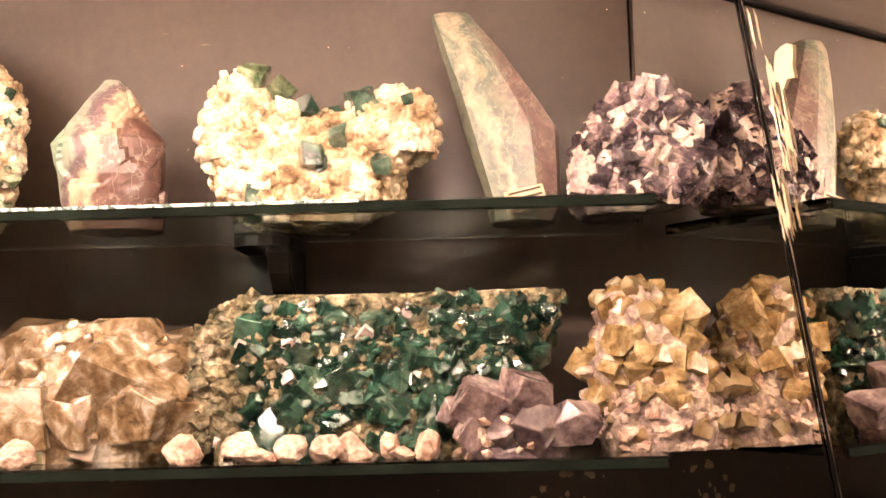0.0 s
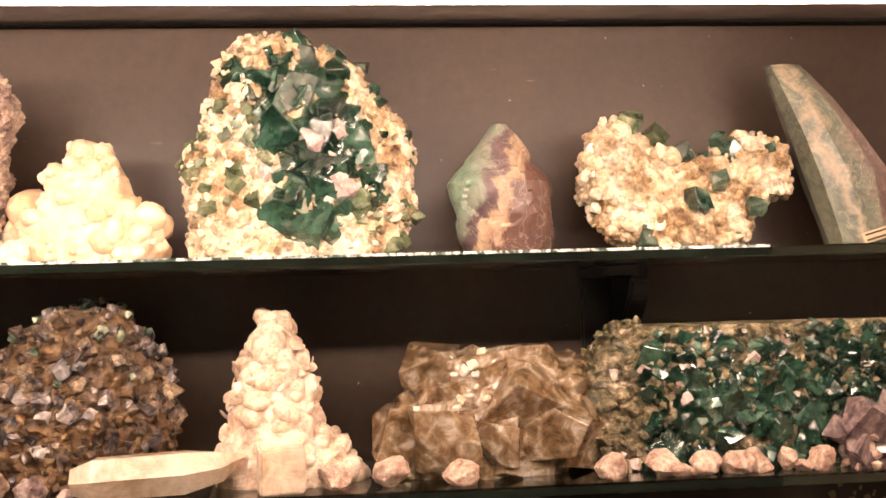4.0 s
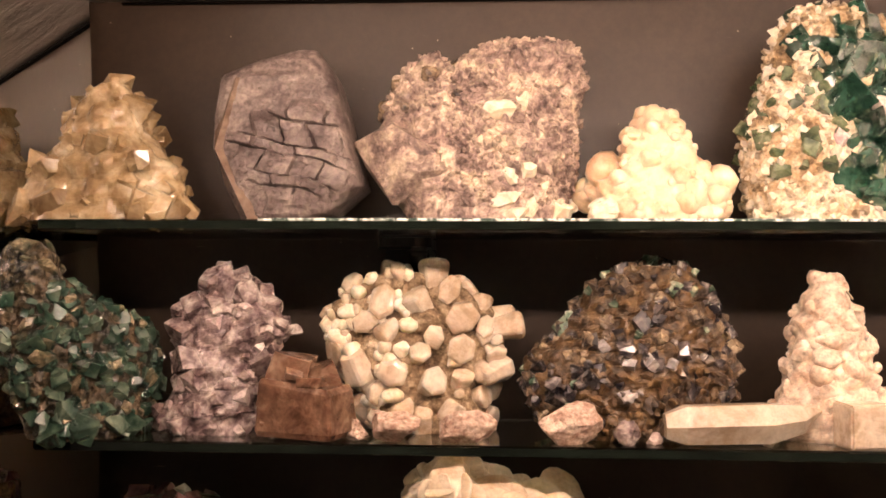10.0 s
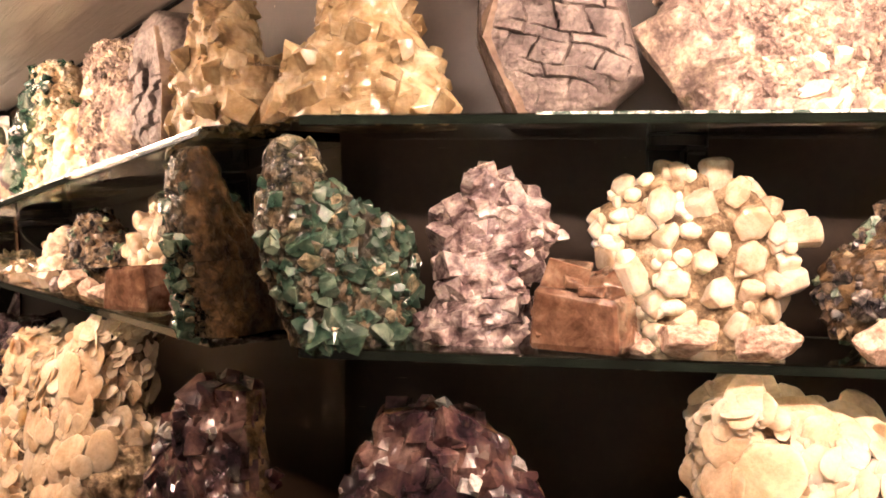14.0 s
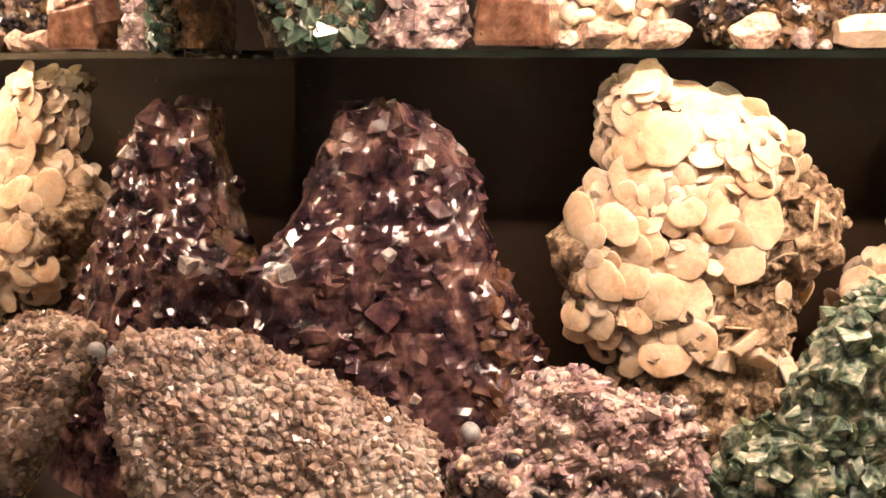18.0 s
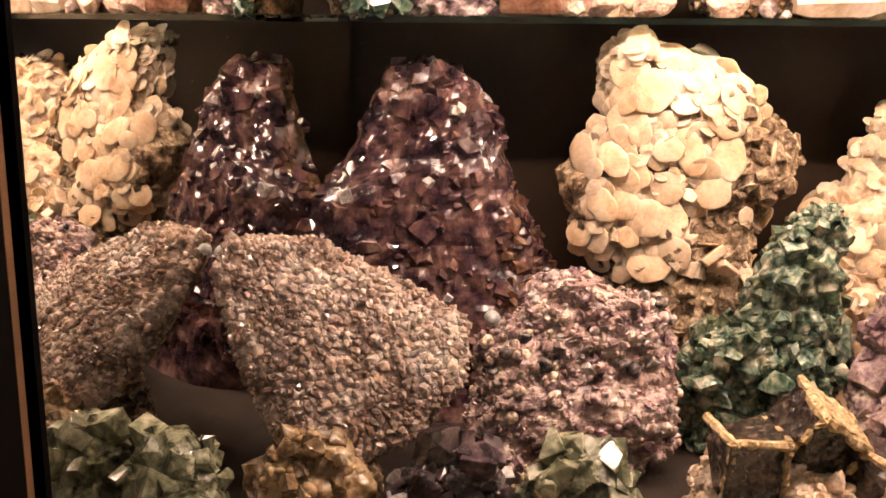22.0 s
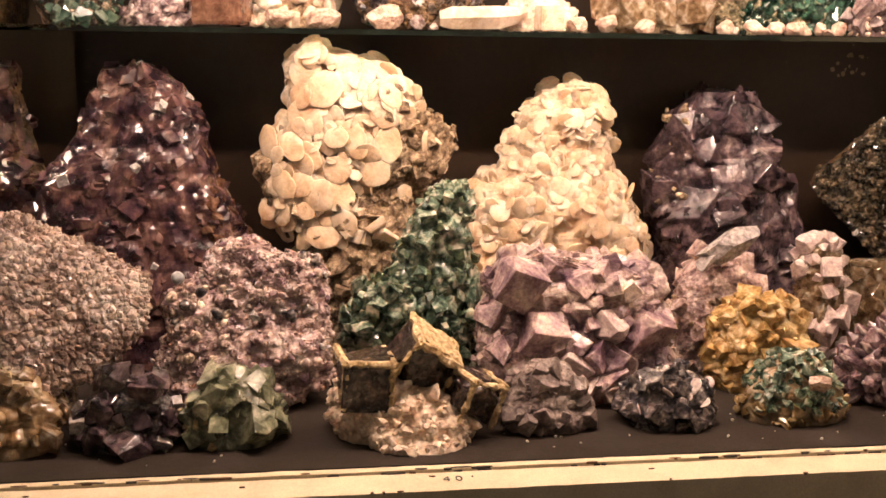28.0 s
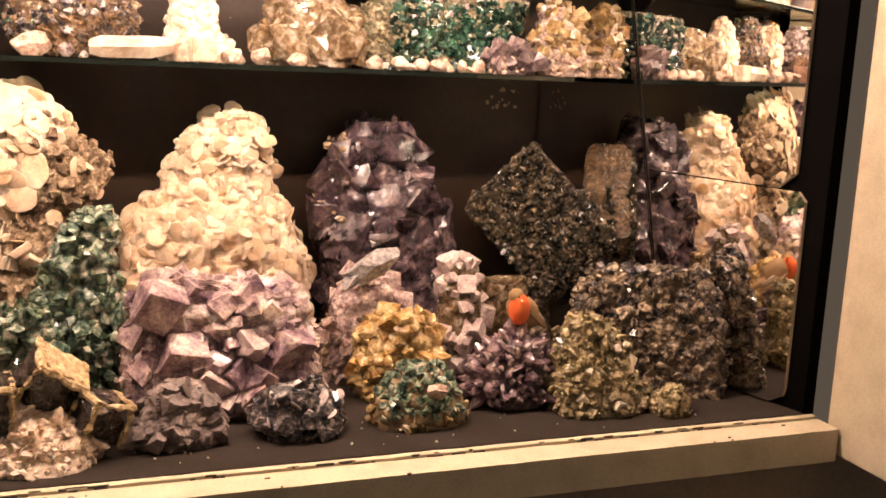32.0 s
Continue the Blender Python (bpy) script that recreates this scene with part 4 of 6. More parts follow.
M_FACET = mineral("violet_brown_facet", [(0.3, (0.085, 0.055, 0.040)), (0.5, (0.155, 0.110, 0.085)), (0.75, (0.26, 0.20, 0.15))], 10, 240, 0.2, 0.25, coat=0.4, speck=0.4, spark=0.04)
bm = bmesh.new()
rim = [(-.0575, -.008, .098), (-.0585, -.006, .052), (-.0370, -.010, .001), (-.0250, -.0385, .001), (-.0490, -.0425, .052), (-.0345, -.0395, .104)]
fore = [bm.verts.new(p) for p in rim]
hind = [bm.verts.new((p[0] + .010, p[1] + .012, p[2])) for p in rim]
for i, k, m2, n2 in ((0, 1, 4, 5), (1, 2, 3, 4)):
    bm.faces.new([fore[q] for q in (i, k, m2, n2)]), bm.faces.new([hind[q] for q in (n2, m2, k, i)])
for i in range(6):
    bm.faces.new((fore[i], hind[i], hind[(i + 1) % 6], fore[(i + 1) % 6]))
bmesh.ops.recalc_face_normals(bm, faces=bm.faces)
part("side_facet", bm, M_FACET, t, "smooth violet-brown side facet")

# pink-grey rock with violet bands
b = joined(loft([(0, .17, .90), (.15, .11, .92), (.30, .03, .93), (.40, .06, .94), (.47, .14, .95), (.58, .08, .95), (.70, .12, .97), (.78, .30, 1), (.90, .36, .96, .6), (1, .55, .88, .4)], 0.158, 0.133, 0.085, 3, lump=(110, 0.003), facet=(55, 0.003)),
           loft([(0, .0, .9), (.3, .02, 1), (.6, .12, .95), (.85, .25, .85), (1, .4, .7)], 0.066, 0.064, 0.055, 203, rings=40, sides=70, lump=(110, 0.004), base=0.062, shift=(-0.043, 0.006, 0)))
t = specimen("quartz_specimen", "broad pink-grey rock with violet patches and quartz grains", -0.648, 0.645, SHELF_2, b, M_PINKROCK)
grow(t, *b, "chip", 230, (0.004, 0.009), M_PINKROCK, "grain", 13, lambda u, v: v > .1 and (u > .35 or v > .65), 0.0, sink=0.52, spread=0.45)
grow(t, *b, "chip", 900, (0.003, 0.006), M_PINKROCK, "fine_grain", 113, lambda u, v: v > .08 and (u > .4 or v > .6), 0.0, sink=0.45, spread=0.4, single=False)
put("cleaved_block", unit_mesh("chip", 2, M_PINKROCK), t, pose(-.052, -.020, .044, 8, -30, 14) @ Matrix.Diagonal((.048, .042, .056, 1)))
grow(t, *b, "chip", 9, (0.012, 0.022), M_SUGAR, "white_patch", 14, lambda u, v: u > .6 and v < .3 or .5 < u < .75 and .5 < v < .65, 0.3, sink=0.6)
grow(t, *b, "knob", 16, (0.010, 0.02), M_DRUSE, "dark_knob", 15, lambda u, v: u < .42 and v > .62, -0.5, sink=0.48)

# white mound and its small neighbour
b = loft([(0, .16, .92), (.2, .03, .98), (.36, .0, .97), (.46, .13, .86), (.6, .24, .76), (.8, .29, .69), (.95, .38, .64), (1, .45, .6)], 0.104, 0.083, 0.075, 4, lump=(60, 0.006))
t = specimen("calcite_cluster", "creamy white mound of rounded calcite knobs", -0.5195, 0.64, SHELF_2, b, M_WHITE)
grow(t, *b, "knob", 46, (0.012, 0.026), M_WHITE, "knob", 16, None, -0.7, sink=0.58, spread=0.5)
grow(t, *b, "knob", 70, (0.005, 0.010), M_WHITE, "knob", 116, None, -0.5, sink=0.4, spread=0.5)
b = loft([(0, .1, .9), (.3, 0, 1), (.7, .05, .95), (1, .25, .75)], 0.021, 0.017, 0.018, 5, rough=0.2, rings=14, sides=22, square=4, facet=(130, 0.002))
specimen("calcite_pebble", "small white block beside the calcite mound", -0.561, 0.612, SHELF_2, b, M_SUGAR, smooth=False, part_name="pebble")

# tall green fluorite
b = loft([(0, .04, .87), (.1, .02, .94), (.28, .0, 1), (.45, .01, .99), (.6, .05, .95), (.75, .10, .85), (.87, .14, .74), (.95, .18, .62), (1, .24, .50)], 0.162, 0.158, 0.085, 6, lump=(100, 0.003), facet=(60, 0.003))
t = specimen("green_fluorite_specimen", "large rounded specimen of deep green cubes on cream matrix", -0.3735, 0.65, SHELF_2, b, M_CREAMROCK)
grow(t, *b, "cube", 46, (0.018, 0.034), M_GREEN, seed=17, where=lambda u, v: .12 < v < .86 and abs(u - (.42 + .25 * (1 - v))) < .22, facing=0.35, sink=0.70, spread=0.40)
# pale cubes put in as bright, glinting faces among the green
grow(t, *b, "cube", 6, (0.012, 0.018), M_WHITECUBE, "clear_crystal", 218, lambda u, v: .35 < u < .75 and .2 < v < .7, 0.3, sink=0.4)
grow(t, *b, "cube", 34, (0.007, 0.014), M_GREEN, seed=18, where=lambda u, v: v > .2 and (u > .4 or v > .75), facing=-0.3, sink=0.48, spread=0.42)
grow(t, *b, "cube", 70, (0.006, 0.013), M_PALEGREEN, seed=19, where=lambda u, v: u < .5 and .2 < v < .8 or u > .7 and v < .3, facing=-0.3, sink=0.48)
grow(t, *b, "chip", 180, (0.004, 0.009), M_SUGAR, "white_grain", 20, lambda u, v: v < .35 or u < .35, -0.2, sink=0.48)
grow(t, *b, "chip", 700, (0.003, 0.006), M_CREAMROCK, "fine_grain", 120, None, -0.2, sink=0.45, spread=0.4, single=False)

# polished banded points
b = loft([(0, .20, .96, .8), (.1, .14, .98, .9), (.30, .08, 1, 1), (.55, .0, .97, 1), (.62, .07, .92, .9), (.70, .17, .80, .8), (.82, .28, .73, .6), (.95, .40, .64, .35), (1, .44, .58, .2)], 0.077, 0.096, 0.058, 7, rough=0.05, rings=44, sides=70, square=2.0, facet=(30, 0.0032))
specimen("banded_fluorite", "polished pointed fluorite banded in purple, cream and green", -0.232, 0.645, SHELF_2, b, M_BAND_1, smooth=False, part_name="polished_stone")
b = loft([(0, .44, .93, .8), (.06, .42, .99, .9), (.40, .26, 1, 1), (.6, .18, .80, .9), (.8, .09, .58, .7), (.96, .02, .37, .45), (1, .01, .32, .3)], 0.086, 0.144, 0.055, 8, rough=0.02, rings=26, sides=10, square=2.4, lean=0.12)
t = specimen("banded_fluorite", "tall polished leaning slab of green and mauve fluorite", 0.0255, 0.655, SHELF_2, b, M_BAND_2, smooth=False, part_name="polished_stone")
lab = part("label", prism([(-.013, -.0015), (.013, -.0015), (.013, 0), (-.013, 0)], -.004, .004), M_LABEL, t, "small gold paper label")
lab.matrix_basis = pose(0.016, -0.0285, 0.0085, -8, -14, 12)
for k in range(2):
    bar = part("print", box(-.011, .011, -.0022, -.0016, .0012 - .004 * k, .0026 - .004 * k), M_PRINT, lab)

# cream V-shaped matrix with green cubes
b = joined(loft([(0, .27, .67), (.15, .15, .8), (.35, .05, .85), (.6, .02, .92), (.85, .03, .96), (1, .08, .88, .5)], 0.152, 0.068, 0.07, 9, rough=0.2, lump=(95, 0.006)),
           loft([(0, .0, 1), (.5, .02, .9), (.8, .06, .7), (1, .2, .45)], 0.076, 0.056, 0.055, 10, rough=0.2, lump=(95, 0.006), rings=44, sides=80, base=0.038, shift=(-0.040, 0, 0)),
           loft([(0, .0, 1), (.5, .15, 1), (.8, .35, .98), (1, .5, .85)], 0.088, 0.044, 0.05, 11, rough=0.2, lump=(95, 0.006), rings=36, sides=80, base=0.040, shift=(0.034, 0, 0)))
t = specimen("fluorite_on_matrix", "knobbly cream matrix forked like a V with green cubes", -0.093, 0.65, SHELF_2, b, M_CREAMROCK)
grow(t, *b, "knob", 170, (0.006, 0.014), M_CREAMROCK, "knob", 21, None, -0.6, sink=0.46, spread=0.5)
grow(t, *b, "knob", 600, (0.003, 0.006), M_CREAMROCK, "fine_knob", 121, None, -0.4, sink=0.42, spread=0.45, single=False)
grow(t, *b, "chip", 60, (0.005, 0.012), M_SUGAR, "pale_grain", 24, lambda u, v: u < .55, -0.4, sink=0.42)
grow(t, *b, "cube", 12, (0.007, 0.013), M_SEAGREEN, "crystal", 22, lambda u, v: u > .3 and v > .2, -0.3, sink=0.35)
for k, (xx, yy, zz, s) in enumerate(((-.043, -.006, .096, .016), (-.024, -.010, .084, .015), (-.008, -.016, .070, .014), (.030, -.012, .074, .018), (.000, -.032, .036, .014), (-.036, -.027, .009, .014), (.016, -.028, .050, .012), (.044, -.024, .030, .013))):
    put("crystal", unit_mesh("cube", k % 4, M_PALEGREEN if k < 2 else M_SEAGREEN), t, pose(xx, yy, zz, 38 + 23 * k, 25 + 17 * k, 14 * k) @ Matrix.Diagonal((s, s, s, 1)))

# ball of violet and white cubes
b = loft([(0, .06, .80), (.15, .02, .92), (.35, .02, .98), (.55, .06, .98), (.8, .2, .88), (.95, .36, .72), (1, .45, .62)], 0.090, 0.078, 0.070, 12, lump=(80, 0.003))
t = specimen("violet_fluorite_ball", "rounded ball of violet and white intergrown cubes", 0.119, 0.640, SHELF_2, b, M_BALL_DARK, rear=M_OLIVE, turn=0.3)
grow(t, *b, "cube", 110, (0.008, 0.017), M_BALL, seed=23, facing=-0.05, sink=0.66, spread=0.42)
grow(t, *b, "cube", 110, (0.008, 0.018), M_BALL_DARK, "violet_crystal", 123, None, -0.05, sink=0.58, spread=0.42)


# ---- lower shelf ----
b = loft([(0, .25, .9), (.1, .2, .96), (.3, .1, .98), (.45, .05, .98), (.6, .03, .85), (.7, .04, .6), (.8, .06, .4), (.95, .08, .34), (1, .12, .26)], 0.136, 0.136, 0.070, 21, rough=0.06, lump=(80, 0.003), facet=(70, 0.002), flatback=0.45)
t = specimen("green_fluorite_specimen", "brown rock with sea-green cubes on its face", -0.938, 0.607, SHELF_1, b, M_DARKGREEN, rz=56, rear=M_RUST, turn=0.2)
grow(t, *b, "cube", 16, (0.012, 0.020), M_SEAGREEN, seed=30, where=lambda u, v: v < .66 and .12 < u < .95, facing=0.25, sink=0.58, spread=0.45, power=1.0)
grow(t, *b, "cube", 190, (0.006, 0.012), M_SEAGREEN, seed=31, where=lambda u, v: v < .80, facing=-0.02, sink=0.55, spread=0.42)
grow(t, *b, "chip", 45, (0.005, 0.011), M_GREENROCK, "grain", 32, None, -0.05, sink=0.5)
lab = part("label", prism([(-.014, 0), (.014, 0), (.014, .0012), (-.014, .0012)], -.009, .009), M_LABEL, t, "yellowed paper label")
lab.matrix_basis = pose(0.022, 0.0215, 0.072, 0, 14, 0)
for k in range(3):
    part("print", box(-.011, .011, .0013, .0018, .003 - .0045 * k, .0045 - .0045 * k), M_PRINT, lab)

b = loft([(0, .02, .82), (.15, .02, .75), (.3, .18, .75), (.5, .15, .8), (.62, .14, .97), (.75, .2, .9), (.9, .33, .72), (1, .4, .52)], 0.101, 0.120, 0.065, 22, lump=(70, 0.004), facet=(60, 0.004))
t = specimen("lilac_fluorite_specimen", "lilac and white tower of etched crystals", -0.837, 0.64, SHELF_1, b, M_LILAC)
grow(t, *b, "cube", 110, (0.006, 0.018), M_LILAC, seed=33, facing=-0.5, sink=0.48, spread=0.42)
grow(t, *b, "cube", 40, (0.005, 0.012), M_WHITECUBE, seed=34, facing=-0.3, sink=0.48, spread=0.42)

# red-brown cleavage block
t = tagged(new("calcite_block"), "cleaved brown translucent calcite block", "mineral specimen")
t.matrix_basis = pose(-0.7715, 0.600, SHELF_1, 0, 0, -14)
put("block", unit_mesh("slab", 1, M_BROWNCAL), t, pose(.002, 0, .0205, 0, 2, 0) @ Matrix.Diagonal((.056, .034, .100, 1)))
put("upper_block", unit_mesh("cube", 3, M_BROWNCAL), t, pose(-.013, .002, .040, 4, 12, 18) @ Matrix.Diagonal((.030, .026, .036, 1)))
put("upper_block", unit_mesh("cube", 2, M_BROWNCAL), t, pose(.012, .004, .038, 10, -18, 30) @ Matrix.Diagonal((.028, .024, .024, 1)))
for k, (xx, zz, s) in enumerate(((.012, .041, .016), (-.002, .046, .012), (.024, .02, .012), (-.024, .012, .012))):
    put("flake", unit_mesh("slab", k % 4, M_BROWNCAL), t, pose(xx, -.010, zz, 20 * k, 12 * k, 30 * k) @ Matrix.Diagonal((s, s, s, 1)))

# cluster of cream nail-head calcite
b = loft([(0, .3, .78), (.15, .24, .82), (.4, .16, .8), (.6, .12, .88), (.75, .12, .84), (.92, .22, .68), (1, .34, .58)], 0.166, 0.117, 0.048, 23, lump=(60, 0.006))
t = specimen("calcite_cluster", "cluster of stout cream nail-head calcite crystals", -0.695, 0.655, SHELF_1, b, M_BROWNROCK)
grow(t, *b, "hexa", 54, (0.019, 0.031), M_PEARL, seed=35, facing=-0.45, sink=0.0, tilt=0.40, spread=0.74, power=1.2)
grow(t, *b, "hexa", 20, (0.010, 0.018), M_PEARL, seed=135, facing=-0.4, sink=0.0, tilt=0.5, spread=0.6)
for k, (xx, zz, s, ry) in enumerate(((.068, .078, .024, 80), (.056, .074, .018, 60), (.060, .046, .022, 70))):
    put("crystal", unit_mesh("hexa", k, M_PEARL), t, pose(xx, -.010, zz, 0, ry, 20 * k) @ Matrix.Diagonal((s, s, s * 1.2, 1)))
grow(t, *b, "knob", 50, (0.008, 0.016), M_SUGAR, "knob", 36, lambda u, v: u < .45, -0.2)


def pebble(label, x, y, w, h, d, material, seed, z, rz=0.0, group="", name="pebble"):
    """A broken stone: a ball cut down by random planes, flat underneath."""
    rng = random.Random(seed)
    planes = [(Vector([rng.gauss(0, 1) for _ in range(3)]).normalized(), rng.uniform(0.62, 0.95)) for _ in range(15)]
    bm = bmesh.new()
    bmesh.ops.create_icosphere(bm, subdivisions=4, radius=1.0)
    for v in bm.verts:
        n = v.co.normalized()
        r = min([dd / max(n.dot(pn), 0.05) for pn, dd in planes] + [1.15])
        r *= 1 + 0.07 * noise.fractal(n * 3 + Vector((seed, 0, 0)), 0.9, 2.0, 4)
        v.co = n * r
    lo, hi = min(v.co.z for v in bm.verts), max(v.co.z for v in bm.verts)
    wx = max(abs(v.co.x) for v in bm.verts)
    wy = max(abs(v.co.y) for v in bm.verts)
    for v in bm.verts:
        v.co = Vector((v.co.x / wx * w / 2, v.co.y / wy * d / 2, max(0, (v.co.z - lo) / (hi - lo) * h * 1.12 - 0.12 * h)))
    t = tagged(new(name), label, "pebble", group)
    t.matrix_basis = pose(x, y, z, 0, 0, rz)
    part("stone_body", bm, material, t)
    return t


for k, (x, y, w, h) in enumerate(((-.708, .592, .048, .021), (-.658, .590, .046, .023), (-.732, .596, .016, .012), (-.742, .61, .018, .020))):
    pebble("pale pinkish white rough pebble in front of the calcite", x, y, w, h, .026, M_PEBBLE, 40 + k, SHELF_1, 20 * k - 25, group="pale pebbles")

b = loft([(0, .15, .85), (.1, .05, .95), (.3, .01, .98), (.5, .03, .96), (.65, .2, .91), (.85, .3, .84), (1, .45, .74)], 0.150, 0.123, 0.075, 24, lump=(100, 0.004), facet=(80, 0.003))
t = specimen("druse_specimen", "dark grey-brown druse with glinting cubes and golden base", -0.537, 0.645, SHELF_1, b, M_RUST)
grow(t, *b, "cube", 120, (0.005, 0.012), M_DRUSE, seed=137, where=lambda u, v: v > .2 or u < .35, facing=-0.4, sink=0.48, spread=0.42)
grow(t, *b, "cube", 110, (0.005, 0.012), M_INK, seed=37, where=lambda u, v: v > .25 or u < .35, facing=-0.4, sink=0.48, spread=0.42)
grow(t, *b, "cube", 40, (0.006, 0.013), M_TEAL, seed=38, where=lambda u, v: v > .5 or u < .25, facing=-0.4, sink=0.48)
grow(t, *b, "chip", 80, (0.006, 0.012), M_RUST, "golden_grain", 39, lambda u, v: v < .4 and u > .3, 0.0, sink=0.48)
# silvery cubes painted in as glints on the druse
grow(t, *b, "cube", 5, (0.009, 0.013), M_SILVER, "bright_cube", 40, lambda u, v: .2 < v < .7 and .3 < u < .7, 0.5, sink=0.48)
pebble("rough pink pebble on the glass shelf", -.585, .596, .048, .029, .03, M_PEBBLE, 50, SHELF_1, 10)
pebble("small round greyish pink pebble", -.5455, .594, .021, .017, .02, M_LILAC, 51, SHELF_1)
pebble("tiny pale violet pebble", -.527, .600, .012, .008, .011, M_WHITECUBE, 52, SHELF_1)

# long crystal lying on its side
bm = tube([(-.054, 0, .013), (-.040, 0, .0135), (.016, 0, .0145), (.038, .002, .018), (.055, .004, .023)], [.009, .0145, .0150, .0105, .0015], 6)
for v in bm.verts:
    v.co += noise.noise_vector(v.co * 45) * .0022
    v.co.z = max(v.co.z, 0)
t = tagged(new("calcite_prism"), "long greyish cream prism lying on the shelf", "mineral specimen")
t.matrix_basis = pose(-0.467, 0.600, SHELF_1, 0, 0, 4)
part("prism", bm, M_PEARL, t)

b = loft([(0, .02, .98), (.1, .02, .93), (.25, .06, .78), (.45, .14, .68), (.6, .18, .62), (.75, .2, .58), (.9, .27, .53), (1, .34, .48)], 0.106, 0.113, 0.07, 25, rough=0.15, lump=(80, 0.004))
t = specimen("calcite_tower", "pinkish white tower of feathery calcite blades", -0.386, 0.645, SHELF_1, b, M_PINKWHITE)
grow(t, *b, "knob", 100, (0.008, 0.020), M_PINKWHITE, "knob", 41, None, -0.7, sink=0.62, spread=0.42)
grow(t, *b, "disc", 90, (0.008, 0.016), M_PINKWHITE, "blade", 141, lambda u, v: v < .90, -0.5, sink=0.2, tilt=0.6, spread=0.5, radial=0.4)
t = tagged(new("calcite_cube"), "small cream cleaved calcite cube", "mineral specimen")
t.matrix_basis = pose(-0.389, 0.598, SHELF_1, 0, 0, 12)
bm = box(-.0145, .0145, -.013, .013, 0, .030, .0015)
for v in bm.verts:
    v.co += noise.noise_vector(v.co * 60) * .0015
part("cube", bm, M_PEARL, t)
for k, (x, y, w, h) in enumerate(((-.352, .602, .030, .017), (-.318, .600, .029, .021), (-.268, .598, .030, .017), (-.171, .598, .028, .018), (-.133, .597, .026, .018), (-.124, .594, .024, .009), (-.1035, .597, .022, .016), (-.083, .594, .024, .016), (-.067, .599, .022, .017), (-.0465, .600, .014, .016), (-.0375, .594, .016, .008), (-.022, .597, .018, .017))):
    pebble("small rough pink pebble in a row along the shelf", x, y, w, h, .02, M_PEBBLE, 60 + k, SHELF_1, 37 * k % 60 - 30, group="pink pebbles")

b = loft([(0, .08, .9), (.2, .02, .95), (.45, .04, .98), (.6, .2, .96), (.75, .23, .93), (.9, .26, .83), (1, .6, .78)], 0.148, 0.088, 0.062, 26, rough=0.12, facet=(40, 0.005))
t = specimen("smoky_fluorite_cluster", "cluster of clear smoky brown cubes", -0.2475, 0.645, SHELF_1, b, M_SMOKY, smooth=False)
for k, (xx, yy, zz, sx, rx, ry, rz) in enumerate(((-.060, -.008, .028, .038, 8, 14, 20), (-.033, -.024, .026, .044, 3, -4, 8), (-.038, .004, .064, .038, 10, 6, -14), (-.006, .006, .066, .032, 20, 24, 30), (.030, -.004, .043, .060, 40, 32, 18), (.006, -.026, .022, .030, 4, 6, -10), (.058, .0, .048, .046, 14, -12, 24), (.046, -.022, .026, .040, 12, 24, -16), (.064, -.010, .024, .034, 24, 8, 34))):
    put("crystal", unit_mesh("cube", k % 4, M_SMOKY), t, pose(xx, yy, zz * 1.08, rx, ry, rz) @ Matrix.Diagonal((sx, sx * .9, sx, 1)))
grow(t, *b, "cube", 14, (0.014, 0.022), M_SMOKY, seed=142, facing=-0.2, sink=0.52, tilt=0.35, spread=0.6, power=1.0)
grow(t, *b, "chip", 34, (0.006, 0.012), M_SUGAR, "frosted_grain", 43, lambda u, v: u < .55, -0.3, sink=0.5)

b = loft([(0, .1, .88, 1), (.15, .05, .9, 1), (.4, .01, .92, 1), (.6, .03, .95, 1), (.8, .06, .98, 1), (.93, .12, 1, 1), (1, .2, 1, 1)], 0.246, 0.100, 0.065, 27, rough=0.04, square=5, rings=40, sides=110, facet=(70, 0.003))
t = specimen("green_fluorite_slab", "long slab packed with dark green cubes, sawn flat on top", -0.06, 0.65, SHELF_1, b, M_GREENROCK)
for k, (xx, zz, sx) in enumerate(((-.070, .080, .020), (-.017, .046, .024), (-.048, .030, .022), (.012, .030, .023), (.030, .060, .020), (-.040, .062, .020), (.070, .075, .019), (-.060, .014, .022), (.040, .022, .022))):
    put("crystal", unit_mesh("cube", k % 4, M_GREEN), t, pose(xx, -.026, zz, 28 + 17 * k, 20 + 29 * k, 31 * k) @ Matrix.Diagonal((sx, sx, sx, 1)))
grow(t, *b, "cube", 34, (0.014, 0.022), M_GREEN, seed=44, where=lambda u, v: u > .24 and v < .85, facing=0.5, sink=0.60, spread=0.45)
grow(t, *b, "cube", 260, (0.007, 0.014), M_GREEN, seed=45, where=lambda u, v: u > .18 and v < .93, facing=0.4, sink=0.58, spread=0.42)
grow(t, *b, "chip", 110, (0.004, 0.009), M_GREENROCK, "matrix_grain", 46, lambda u, v: v < .95, 0.2, sink=0.52)
grow(t, *b, "chip", 420, (0.003, 0.006), M_GREENROCK, "fine_grain", 146, lambda u, v: v < .96, 0.2, sink=0.45, spread=0.4, single=False)
grow(t, *b, "chip", 60, (0.007, 0.014), M_GREENROCK, "matrix_grain", 47, lambda u, v: u < .2, -0.3, sink=0.48)
# pale cubes in place of white glints on the slab
grow(t, *b, "cube", 14, (0.006, 0.011), M_WHITECUBE, "bright_cube", 48, lambda u, v: v < .9, 0.4, sink=0.48)

